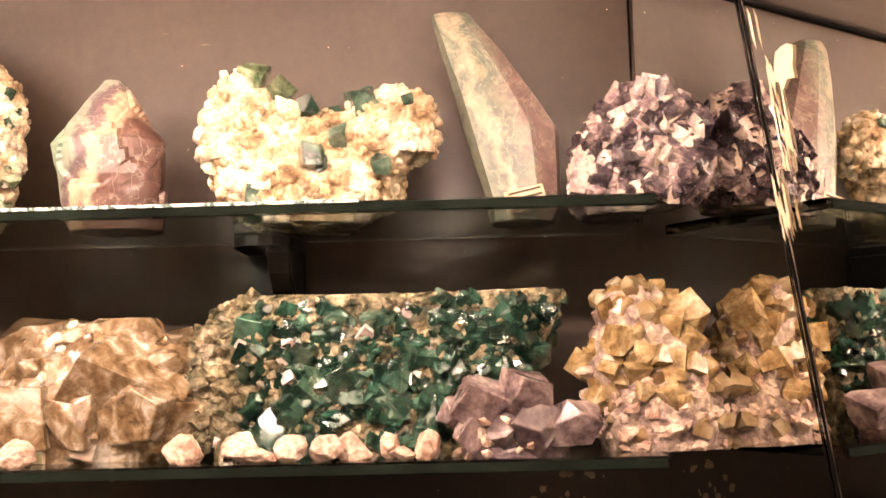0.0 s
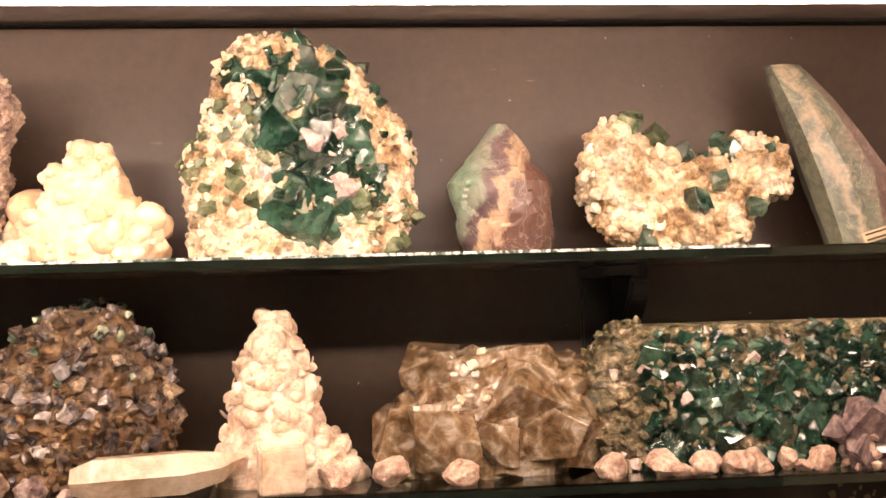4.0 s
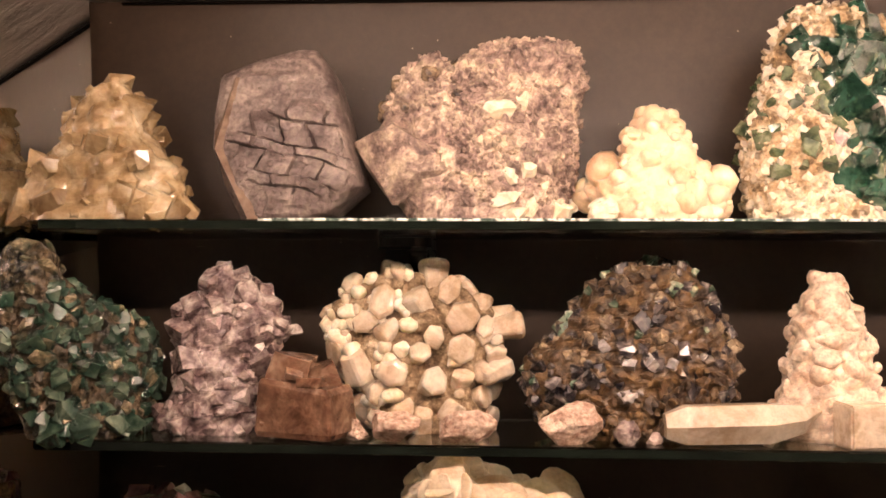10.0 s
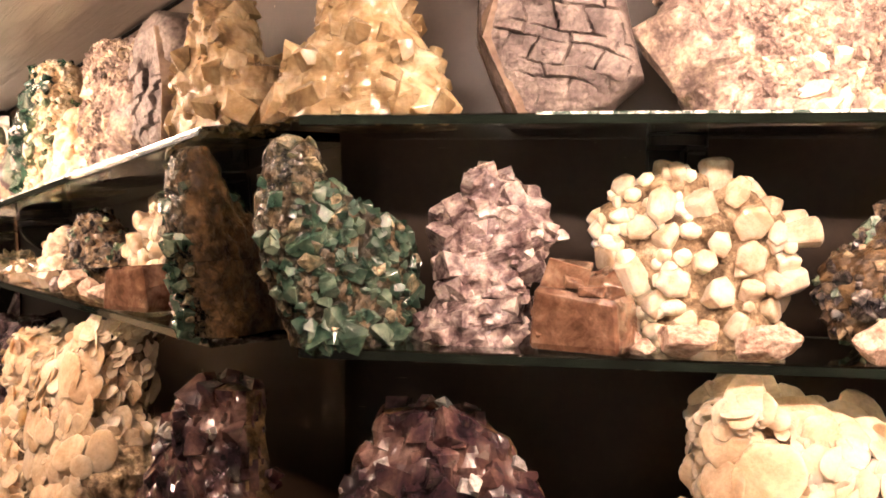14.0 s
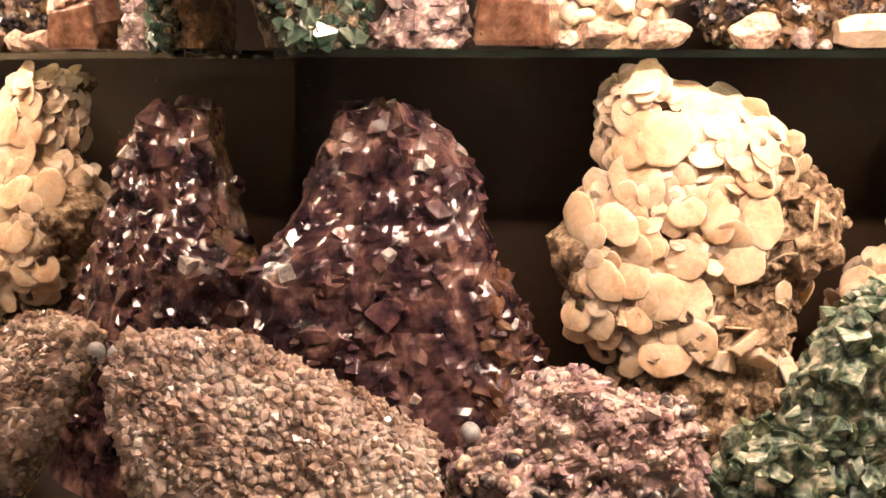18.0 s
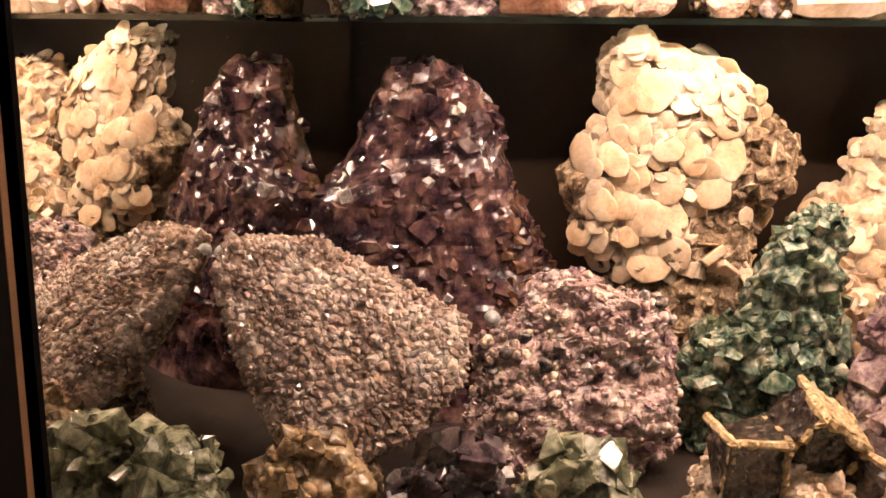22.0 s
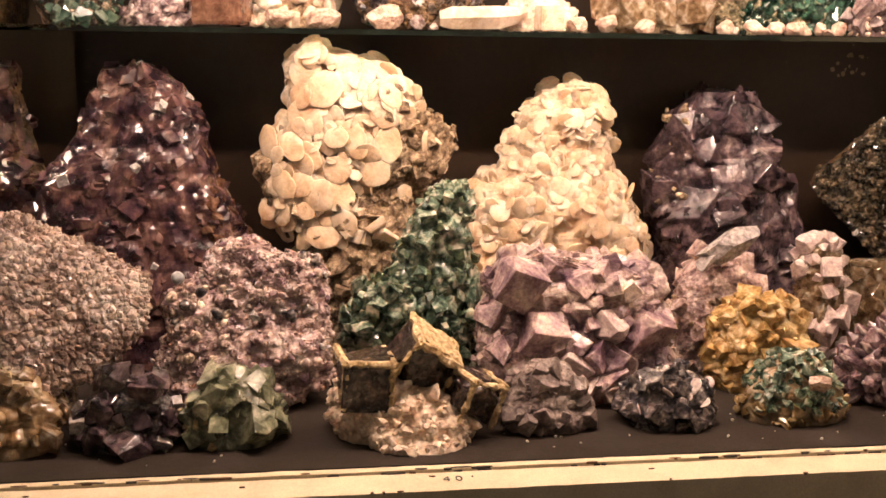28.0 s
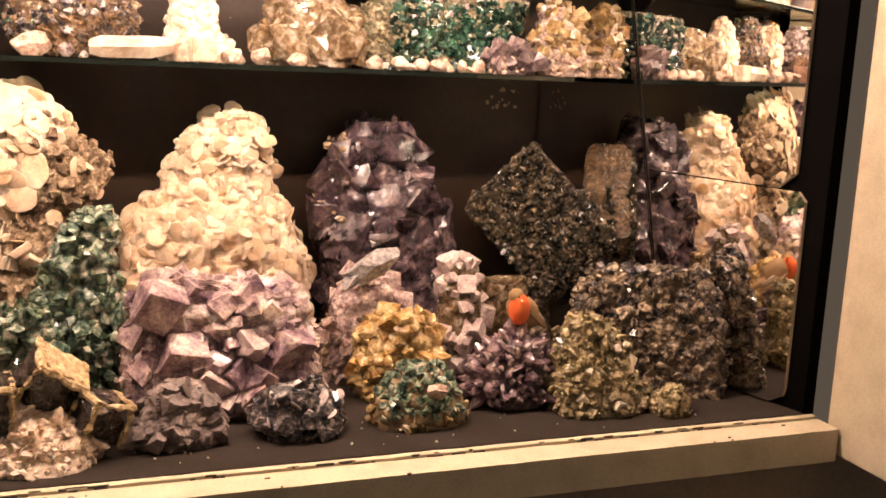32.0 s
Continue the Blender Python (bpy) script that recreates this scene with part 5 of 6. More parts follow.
b = loft([(0, .05, .95), (.3, .0, 1), (.6, .05, .8), (1, .1, .6)], 0.070, 0.034, 0.03, 28, facet=(60, 0.003), rings=20, sides=34)
t = specimen("lilac_fluorite_cluster", "cluster of pale lilac cubes before the green slab", 0.0295, 0.602, SHELF_1, b, M_LILAC_DULL)
for k, (xx, yy, zz, s, rx, ry, rz) in enumerate(((-.022, -.006, .034, .024, 30, 30, 20), (.006, -.006, .036, .026, 20, 8, 30), (.010, -.012, .017, .025, 45, 40, 10), (.033, -.008, .018, .025, 25, 25, 15), (-.028, -.008, .014, .016, 10, 40, 30), (-.008, -.012, .014, .014, 40, 15, 60), (-.035, .0, .024, .016, 33, 10, 40))):
    put("crystal", unit_mesh("cube", k % 4, M_LILAC_DULL), t, pose(xx, yy, zz, rx, ry, rz) @ Matrix.Diagonal((s, s, s, 1)))
grow(t, *b, "chip", 26, (0.005, 0.010), M_PEBBLE, "grain", 49, lambda u, v: u < .6, 0.0)

b = loft([(0, .1, .97), (.15, .05, .99), (.35, .08, .92), (.5, .05, .85), (.65, .08, .8), (.75, .07, .75), (.85, .04, .6), (.95, .12, .5), (1, .2, .44)], 0.090, 0.101, 0.07, 29, lump=(80, 0.004), facet=(60, 0.003))
t = specimen("yellow_fluorite_cluster", "amber cubes growing over a pale crust", 0.122, 0.640, SHELF_1, b, M_PINKROCK, rear=M_OLIVE, turn=0.3)
grow(t, *b, "cube", 44, (0.010, 0.021), M_AMBER_DULL, seed=51, where=lambda u, v: v > .25 and u < .85, facing=0.0, sink=0.48, spread=0.45)
grow(t, *b, "cube", 40, (0.007, 0.014), M_HONEY, seed=52, facing=0.1, sink=0.48)
grow(t, *b, "chip", 60, (0.005, 0.010), M_PEBBLE, "grain", 53, lambda u, v: v < .45 or u > .75, 0.1)


# ---- base, back row ----
b = loft([(0, .22, .98), (.2, .12, .98), (.35, .05, .95), (.5, .02, .88), (.62, .02, .81), (.7, .13, .79), (.85, .21, .74), (.95, .27, .64), (1, .31, .56)], 0.262, 0.338, 0.15, 71, rough=0.10, lump=(45, 0.004), facet=(52, 0.004), lean=0.13, flatback=0.85)
t = specimen("purple_fluorite_specimen", "large dark purple and brown mass of glinting cubes", -0.862, 0.60, BASE_Z, b, M_AMETHYST, rear=M_RUST, turn=-0.2)
grow(t, *b, "cube", 70, (0.014, 0.026), M_AMETHYST, seed=71, where=lambda u, v: v > .1, facing=0.15, sink=0.70, spread=0.45)
grow(t, *b, "cube", 230, (0.008, 0.017), M_AMETHYST, seed=72, where=lambda u, v: v > .1, facing=0.1, sink=0.66, spread=0.42)
grow(t, *b, "cube", 90, (0.008, 0.018), M_REDBROWN, "brown_crystal", 73, lambda u, v: v > .1 and u > .66 + .2 * v, 0.0, sink=0.58)
# lamp glints on the purple faces, put in as silvery cubes
grow(t, *b, "cube", 9, (0.008, 0.013), M_SILVER, "bright_cube", 74, lambda u, v: v > .25, 0.3, sink=0.4)

b = loft([(0, .30, .85), (.2, .26, .85), (.36, .22, .84), (.5, .10, .84), (.58, .04, .88), (.66, .0, .99), (.74, .11, 1), (.80, .19, .92), (.88, .2, .80), (.94, .2, .68), (1, .22, .42)], 0.236, 0.357, 0.14, 75, rough=0.16, lump=(60, 0.007), facet=(60, 0.004), lean=0.10)
t = specimen("calcite_rosette_specimen", "tall brown matrix covered in overlapping cream calcite discs", -0.624, 0.585, BASE_Z, b, M_BROWNROCK)
grow(t, *b, "disc", 700, (0.012, 0.022), M_WHITE, "disc_crust", 276, lambda u, v: v > .44 and .12 < u < .72 - .7 * abs(v - .84), -0.2, sink=0.1, tilt=0.25, spread=0.2, single=False, radial=0.8)
grow(t, *b, "disc", 120, (0.018, 0.043), M_WHITE, "disc", 76, lambda u, v: v > .40 and .10 < u < .76 - .7 * abs(v - .84), -0.2, sink=0.0, tilt=0.16, spread=0.36, power=1.1, radial=0.82)
grow(t, *b, "disc", 44, (0.016, 0.032), M_WHITE, "disc", 77, lambda u, v: v > .30 and .2 < u < .95, -0.3, sink=0.0, tilt=0.6, spread=0.7, radial=0.5)
grow(t, *b, "chip", 230, (0.008, 0.020), M_BROWNROCK, "knob", 78, lambda u, v: v < .55 or u > .62, -0.1, sink=0.45)
grow(t, *b, "slab", 26, (0.016, 0.03), M_PEARL, "blade", 79, lambda u, v: v < .5 and u > .4, 0.1, sink=0.1, tilt=1.0)

b = loft([(0, .06, .97), (.2, .04, .97), (.4, .02, .94), (.55, .04, .87), (.65, .13, .84), (.75, .26, .79), (.9, .31, .75), (1, .43, .69)], 0.254, 0.320, 0.14, 80, rough=0.20, lump=(40, 0.008), lean=0.10)
t = specimen("calcite_specimen", "cream pyramid thickly covered with thin calcite plates", -0.3635, 0.61, BASE_Z, b, M_WHITE)
grow(t, *b, "disc", 270, (0.012, 0.030), M_WHITE, "plate", 81, lambda u, v: v > .16, -0.4, sink=0.2, tilt=0.32, spread=0.34, power=1.3, radial=0.6)
grow(t, *b, "disc", 700, (0.009, 0.016), M_WHITE, "flake_crust", 281, lambda u, v: v > .16, -0.5, sink=0.2, tilt=0.45, spread=0.22, single=False, radial=0.55)

b = loft([(0, .1, .95), (.2, .06, .98), (.4, .04, .95), (.6, .02, .84), (.75, .02, .75), (.9, .13, .72), (1, .3, .64)], 0.230, 0.315, 0.13, 82, rough=0.16, facet=(20, 0.012), lean=0.12)
t = specimen("violet_fluorite_specimen", "big dark violet crystal mass with smooth cleaved faces", -0.1255, 0.625, BASE_Z, b, M_VIOLET)
grow(t, *b, "cube", 34, (0.028, 0.062), M_VIOLET, seed=83, where=lambda u, v: .12 < v < .93, facing=-0.1, sink=0.77, tilt=0.30, spread=0.42, power=1.0)
grow(t, *b, "chip", 40, (0.006, 0.013), M_VIOLET, "grain", 84, None, -0.2, sink=0.55)
grow(t, *b, "chip", 26, (0.006, 0.012), M_BROWNROCK, "grain", 85, lambda u, v: u < .2 and v > .5, -0.5, sink=0.4)

# slanting slab, dark druse on its face
b = loft([(0, .03, .97, 1), (.1, .0, 1, 1), (.9, .0, 1, 1), (1, .05, .95, 1)], 0.192, 0.136, 0.070, 86, rough=0.05, square=7, lump=(90, 0.002), facet=(80, 0.003))
t = specimen("druse_slab", "thick brown slab standing on edge, its face dark green druse", 0.052, 0.636, 0.984, b, M_DARKGREEN, rz=-30, ry=45, tilt=-4, rear=M_RUST, turn=-0.6)
grow(t, *b, "cube", 200, (0.005, 0.010), M_DARKGREEN, "crystal", 87, None, 0.75, sink=0.45, spread=0.4)
grow(t, *b, "chip", 900, (0.006, 0.013), M_DARKGREEN, "druse", 88, None, 0.68, sink=0.42, spread=0.4, single=False)
# a few silvery cubes stand for glints in the dark druse
grow(t, *b, "cube", 8, (0.006, 0.009), M_SILVER, "bright_cube", 89, None, 0.75, sink=0.3)

b = loft([(0, .0, 1), (.6, .1, .9), (1, .3, .7)], 0.08, 0.093, 0.05, 188, rings=20, sides=30, lump=(60, 0.005))
specimen("prop_stone", "dark hidden stone under the druse slab", 0.085, 0.625, BASE_Z, b, M_DRUSE, part_name="stone_body")

# ---- base, middle row ----
b = loft([(0, .36, .58), (.12, .28, .84), (.35, .15, .98), (.5, .10, 1.0), (.62, .06, 1.0), (.75, .03, .84), (.88, .0, .62), (1, .04, .42)], 0.212, 0.158, 0.080, 90, rough=0.06, lump=(130, 0.0015), lean=0.5, flatback=0.3)
t = specimen("quartz_druse_plate", "grey-pink plate of sparkling druse leaning above the base", -0.943, 0.366, BASE_Z + 0.040, b, M_GREYPINK, part_name="plate", rear=M_OLIVE, turn=0.0)
grow(t, *b, "grain", 280, (0.008, 0.013), M_GREYPINK, "grain", 91, None, 0.1, sink=0.60, spread=0.5)
grow(t, *b, "grain", 1700, (0.006, 0.010), M_GREYPINK, "druse", 92, None, -0.1, sink=0.55, spread=0.36, single=False)
b2 = loft([(0, .0, 1), (.6, .1, .9), (1, .25, .75)], 0.045, 0.062, 0.04, 93, rings=16, sides=26)
specimen("prop_stone", "dark hidden stone propping the druse plate", -0.935, 0.425, BASE_Z, b2, M_DRUSE, part_name="stone_body")

b = loft([(0, .1, .8), (.1, .03, .92), (.3, .02, .96), (.45, .07, .98), (.6, .1, .96), (.75, .2, .97), (.9, .3, .9), (1, .38, .6)], 0.190, 0.160, 0.10, 94, rough=0.25, lump=(65, 0.008), facet=(70, 0.003), lean=0.15)
t = specimen("mauve_fluorite_specimen", "lumpy pinkish mauve rock with glinting crusts", -0.745, 0.43, BASE_Z + 0.004, b, M_MAUVE)
grow(t, *b, "knob", 110, (0.005, 0.013), M_MAUVE, "grain", 95, None, -0.3, sink=0.52, spread=0.42)
grow(t, *b, "chip", 130, (0.005, 0.011), M_PINKCUBE, "grain", 195, None, -0.3, sink=0.52, spread=0.45)
grow(t, *b, "chip", 900, (0.003, 0.006), M_MAUVE, "druse", 295, None, -0.3, sink=0.4, spread=0.35, single=False)
grow(t, *b, "knob", 14, (0.008, 0.015), M_INK, "dark_knob", 96, lambda u, v: v > .5, 0.0, sink=0.45)
grow(t, *b, "knob", 40, (0.006, 0.014), M_PINKROCK, "buff_grain", 97, lambda u, v: u < .45 and .3 < v < .75, 0.0, sink=0.45)
# glints of the crust, coloured in as small silvery cubes
grow(t, *b, "cube", 10, (0.006, 0.010), M_SILVER, "bright_cube", 98, None, 0.2, sink=0.4)

b = loft([(0, .05, .92), (.2, .0, .95), (.36, .03, .98), (.48, .10, .98), (.55, .38, .96), (.75, .42, .92), (.9, .52, .90), (1, .62, .86)], 0.148, 0.218, 0.085, 99, rough=0.2, lump=(60, 0.008))
t = specimen("green_fluorite_specimen", "tall dark teal-green cluster with knobbly crystals", -0.563, 0.485, BASE_Z, b, M_TEAL)
grow(t, *b, "cube", 190, (0.007, 0.018), M_TEAL, seed=100, facing=-0.4, sink=0.45, spread=0.42)
grow(t, *b, "chip", 40, (0.014, 0.026), M_TEAL, "knob", 101, lambda u, v: v < .5, -0.1, sink=0.45)
grow(t, *b, "cube", 70, (0.006, 0.014), M_PALEGREEN, "pale_crystal", 102, None, 0.0, sink=0.45)

b = loft([(0, .1, .85), (.2, .03, .97), (.4, .02, .95), (.6, .03, .93), (.8, .04, .9), (.92, .06, .83), (1, .1, .4)], 0.225, 0.152, 0.11, 103, rough=0.25, lump=(45, 0.010), facet=(60, 0.003), lean=0.1)
t = specimen("mauve_cube_cluster", "heap of large pinkish mauve cubes with pale etched faces", -0.381, 0.435, BASE_Z, b, M_PINKCUBE)
for k, (xx, yy, zz, s, rx, ry, rz, mm) in enumerate(((-.078, -.036, .138, .052, 22, 28, 18, M_PINKCUBE), (-.040, -.01, .145, .042, 30, 12, 40, M_MAUVE), (.010, -.014, .135, .038, 12, 6, 20, M_WHITECUBE), (.044, -.010, .130, .042, 20, 20, 28, M_MAUVE),
        (-.052, -.052, .085, .046, 35, 20, 10, M_MAUVE), (.022, -.050, .088, .038, 40, 8, 35, M_WHITECUBE), (-.012, -.046, .105, .032, 15, 32, 22, M_MAUVE), (.066, -.040, .080, .050, 25, 15, 30, M_MAUVE), (-.020, -.056, .052, .040, 30, 40, 5, M_WHITECUBE), (.030, -.056, .048, .044, 20, 25, 40, M_MAUVE))):
    put("cube", unit_mesh("cube", k % 4, M_PINKCUBE if mm is M_MAUVE else mm), t, pose(xx, yy + .015, zz - .008, rx, ry, rz) @ Matrix.Diagonal((s * .84, s * .84, s * .78, 1)))
grow(t, *b, "cube", 90, (0.012, 0.032), M_PINKCUBE, "cube", 104, None, -0.2, sink=0.66, spread=0.42)
grow(t, *b, "chip", 170, (0.005, 0.012), M_PINKCUBE, "grain", 105, lambda u, v: v < .6 or u < .3, -0.1, sink=0.45)

b = loft([(0, .05, .95), (.25, .02, .98), (.5, .08, .9), (.75, .2, .85), (1, .4, .65)], 0.124, 0.135, 0.09, 106, rough=0.2, facet=(45, 0.006))
t = specimen("mauve_fluorite_cluster", "brownish mauve crystals with a silvery blade on top", -0.196, 0.515, BASE_Z, b, M_MAUVE)
grow(t, *b, "cube", 46, (0.012, 0.034), M_MAUVE, seed=107, facing=-0.3, sink=0.45, spread=0.48)
grow(t, *b, "chip", 40, (0.006, 0.012), M_BROWNROCK, "grain", 108, lambda u, v: v < .6, 0.0)
put("blade", unit_mesh("chip", 3, M_SILVER), t, pose(-.004, -.045, .150, 20, -28, 8) @ Matrix.Diagonal((.070, .020, .034, 1)), "silvery flat blade")
put("blade", unit_mesh("chip", 1, M_SILVER), t, pose(-.026, -.044, .138, 10, -36, 20) @ Matrix.Diagonal((.040, .018, .022, 1)), "silvery flat blade")

b = loft([(0, .1, .95), (.3, .05, .95), (.6, .08, .9), (.85, .15, .85), (1, .4, .6)], 0.070, 0.155, 0.06, 109, rough=0.15, facet=(50, 0.006))
t = specimen("clear_quartz_cluster", "stack of pale clear crystals", -0.077, 0.485, BASE_Z, b, M_SMOKY)
grow(t, *b, "cube", 60, (0.010, 0.028), M_WHITECUBE, seed=110, facing=-0.3, sink=0.45, spread=0.46)
b = loft([(0, .0, 1), (.5, .02, .98), (.9, .0, 1), (1, .05, .95)], 0.062, 0.125, 0.04, 111, rough=0.05, square=5, facet=(60, 0.003))
specimen("grey_cleavage_block", "upright greyish cream cleaved block behind the bird", -0.008, 0.50, BASE_Z, b, M_SMOKY, part_name="block")

b = loft([(0, .08, .92), (.2, .02, .98), (.5, .04, .96), (.8, .12, .9), (1, .3, .7)], 0.125, 0.098, 0.085, 112, rough=0.25, lump=(60, 0.007))
t = specimen("amber_fluorite_cluster", "bright amber yellow cluster of rounded cubes", -0.1745, 0.435, BASE_Z, b, M_AMBER)
grow(t, *b, "cube", 70, (0.012, 0.030), M_AMBER, seed=113, facing=-0.5, sink=0.58, spread=0.42)
grow(t, *b, "knob", 30, (0.006, 0.014), M_AMBER, "grain", 114, None, -0.4, sink=0.42)

# fan of purple crystals
b = loft([(0, .15, .85), (.15, .03, .97), (.4, .01, .98), (.65, .12, .85), (.85, .3, .68), (1, .42, .58)], 0.112, 0.080, 0.070, 115, rough=0.12, lump=(50, 0.004))
t = specimen("amethyst_fan", "fan-shaped purple crystal radiating from its top", -0.044, 0.375, BASE_Z, b, M_FAN)
grow(t, *b, "point", 120, (0.026, 0.044), M_FAN, "ray_crystal", 6, lambda u, v: v > .06, -0.5, sink=0.0, tilt=0.22, spread=0.30, squash=(.8, .8, .75))
grow(t, *b, "point", 40, (0.024, 0.038), M_LILAC, "pale_ray_crystal", 7, lambda u, v: v > .2, -0.2, sink=0.0, tilt=0.22, spread=0.4, squash=(.7, .7, .8))

# dark brown slab and olive mound beside the mirror
b = loft([(0, .03, .99), (.2, .01, 1), (.5, .04, .98), (.75, .05, .96), (.9, .08, .93), (1, .16, .86)], 0.200, 0.148, 0.062, 116, rough=0.12, lump=(70, 0.006), facet=(70, 0.005), lean=0.18, square=3.5)
t = specimen("brown_druse_specimen", "broad dark brown slab crusted with small grey crystals", 0.140, 0.380, BASE_Z, b, M_DRUSE, rz=-24)
grow(t, *b, "cube", 130, (0.005, 0.012), M_DRUSE, "crystal", 117, lambda u, v: v > .45 and u < .6, -0.2, sink=0.45, spread=0.42)
grow(t, *b, "chip", 260, (0.006, 0.016), M_DRUSE, "grain", 118, None, -0.1, sink=0.42, spread=0.42)
grow(t, *b, "cube", 40, (0.008, 0.016), M_INK, "grey_crystal", 119, lambda u, v: v > .8, -0.5, sink=0.4)
b = loft([(0, .0, .78), (.15, .0, .85), (.35, .0, .75), (.6, .02, .68), (.8, .05, .62), (1, .15, .5)], 0.150, 0.105, 0.07, 120, rough=0.16, lump=(80, 0.005), lean=0.25)
t = specimen("olive_druse_specimen", "pale olive druse mound spreading towards the sill", 0.062, 0.325, BASE_Z, b, M_OLIVE)
grow(t, *b, "chip", 200, (0.006, 0.014), M_OLIVE, "grain", 121, None, -0.3, sink=0.42, spread=0.42)
grow(t, *b, "cube", 12, (0.008, 0.018), M_SUGAR, "clear_crystal", 122, lambda u, v: .15 < v < .8, 0.2, sink=0.4)
b = loft([(0, .05, .95), (.5, .0, 1), (1, .3, .7)], 0.05, 0.03, 0.04, 123, rings=24, sides=36, lump=(90, 0.004))
t = specimen("olive_druse_fragment", "small olive fragment at the foot of the mound", 0.125, 0.293, BASE_Z, b, M_OLIVE)
grow(t, *b, "chip", 40, (0.006, 0.012), M_OLIVE, "grain", 124, None, -0.4)

# ---- base, front row ----
b = loft([(0, .05, .95), (.3, .0, 1), (.7, .1, .85), (1, .4, .65)], 0.084, 0.078, 0.07, 132, rough=0.2, facet=(50, 0.005))
t = specimen("green_fluorite_specimen", "pale grey-green cluster of pointed cubes", -1.060, 0.313, BASE_Z, b, M_GREYGREEN)
grow(t, *b, "cube", 46, (0.012, 0.024), M_GREYGREEN, seed=133, facing=-0.5, sink=0.45)
b = loft([(0, .1, .9), (.3, .02, .98), (.6, .04, .94), (1, .25, .75)], 0.098, 0.066, 0.07, 134, rough=0.2, lump=(70, 0.006))
t = specimen("smoky_quartz_cluster", "brownish clear cluster of short crystals", -0.953, 0.33, BASE_Z, b, M_HONEY)
grow(t, *b, "cube", 60, (0.010, 0.022), M_SMOKY, seed=135, facing=-0.5, sink=0.4, tilt=0.6)
grow(t, *b, "knob", 24, (0.007, 0.013), M_HONEY, "grain", 136, lambda u, v: u < .5, -0.3)
b = loft([(0, .1, .92), (.3, .02, .98), (.7, .12, .9), (1, .3, .75)], 0.088, 0.066, 0.065, 137, rough=0.2, facet=(45, 0.006))
t = specimen("black_fluorite_cluster", "blackish violet glossy cubes", -0.847, 0.33, BASE_Z, b, M_INK)
grow(t, *b, "cube", 44, (0.012, 0.028), M_VIOLET, seed=138, facing=-0.5, sink=0.45)
# glints at both ends, put in as silvery cubes
grow(t, *b, "cube", 6, (0.012, 0.018), M_SILVER, "bright_cube", 139, lambda u, v: u < .2 or u > .85, -0.1, sink=0.4)
b = loft([(0, .08, .92), (.3, .0, 1), (.7, .08, .95), (1, .3, .8)], 0.092, 0.062, 0.065, 140, rough=0.15, facet=(40, 0.007))
t = specimen("green_fluorite_cluster", "chunky olive-green cubes with frosted faces", -0.749, 0.33, BASE_Z, b, M_GREYGREEN)
grow(t, *b, "cube", 44, (0.012, 0.030), M_GREYGREEN, seed=141, facing=-0.5, sink=0.56)
grow(t, *b, "chip", 10, (0.004, 0.008), M_GOLD, "grain", 142, lambda u, v: u < .4, 0.0)

# gold-rimmed hollow black cubes on white quartz
b = joined(loft([(0, .05, .8), (.3, .0, .92), (.6, .02, .8), (1, .1, .6)], 0.158, 0.052, 0.080, 143, rough=0.2, lump=(70, 0.006)),
           loft([(0, .02, .98, 1), (.35, .0, 1, .75), (.7, .12, .85, .45), (1, .3, .65, .15)], 0.104, 0.050, 0.086, 149, rough=0.4, lump=(70, 0.006), rings=40, sides=60, shift=(0.006, -0.022, 0)))
t = specimen("gold_rimmed_cubes", "white quartz crust carrying black cubes rimmed in gold", -0.580, 0.335, BASE_Z, b, M_PINKWHITE)
grow(t, *b, "chip", 120, (0.006, 0.012), M_PINKWHITE, "grain", 144, None, -0.2, sink=0.5, spread=0.42)
grow(t, *b, "chip", 420, (0.004, 0.008), M_PINKWHITE, "fine_grain", 244, None, -0.3, sink=0.4, spread=0.4, single=False)
CORNERS = [(x, y, z) for x in (-.5, .5) for y in (-.5, .5) for z in (-.5, .5)]
for k, (xx, yy, zz, s, rx, ry, rz) in enumerate(((-.046, -.016, .060, .046, 4, 4, 10), (.010, .002, .070, .052, 20, 36, 16), (.058, -.020, .040, .042, 10, 20, 30))):
    c = put("hollow_cube", unit_mesh("cube", k, M_JET), t, pose(xx, yy, zz, rx, ry, rz) @ Matrix.Diagonal((s, s, s, 1)), "black glossy cube")
    # a crust of gold grains along the edges that face forwards or upwards
    rng = random.Random(700 + k)
    for a in range(8):
        for e in range(a + 1, 8):
            p, q = Vector(CORNERS[a]), Vector(CORNERS[e])
            if (p - q).length > 1.01 or (p + q).y > 0.6 or (p + q).z < -0.6:
                continue
            pts = [p.lerp(q, f / 7) * 0.99 + Vector([rng.uniform(-.025, .025) for _ in range(3)]) for f in range(8)]
            part("gold_crust", tube(pts, [rng.uniform(.055, .10) for _ in range(8)], 6), M_GOLD, c)
    if k == 1:
        bm = box(-.46, .46, -.46, .46, .48, .57, .03)
        bmesh.ops.subdivide_edges(bm, edges=[e for e in bm.edges if e.calc_length() > .3], cuts=8, use_grid_fill=True)
        for v in bm.verts:
            v.co += noise.noise_vector(v.co * 9 + Vector((k, 3, 1))) * .05
        part("gold_crust", bm, M_GOLD, c)
b = loft([(0, .05, .95), (.3, .0, 1), (.65, .1, .9), (1, .3, .65)], 0.092, 0.062, 0.07, 145, rough=0.2, facet=(45, 0.006))
t = specimen("smoky_fluorite_specimen", "dull grey-brown lump of intergrown cubes", -0.439, 0.34, BASE_Z, b, M_ETCHED)
grow(t, *b, "cube", 46, (0.010, 0.024), M_ETCHED, seed=146, facing=-0.5, sink=0.60)
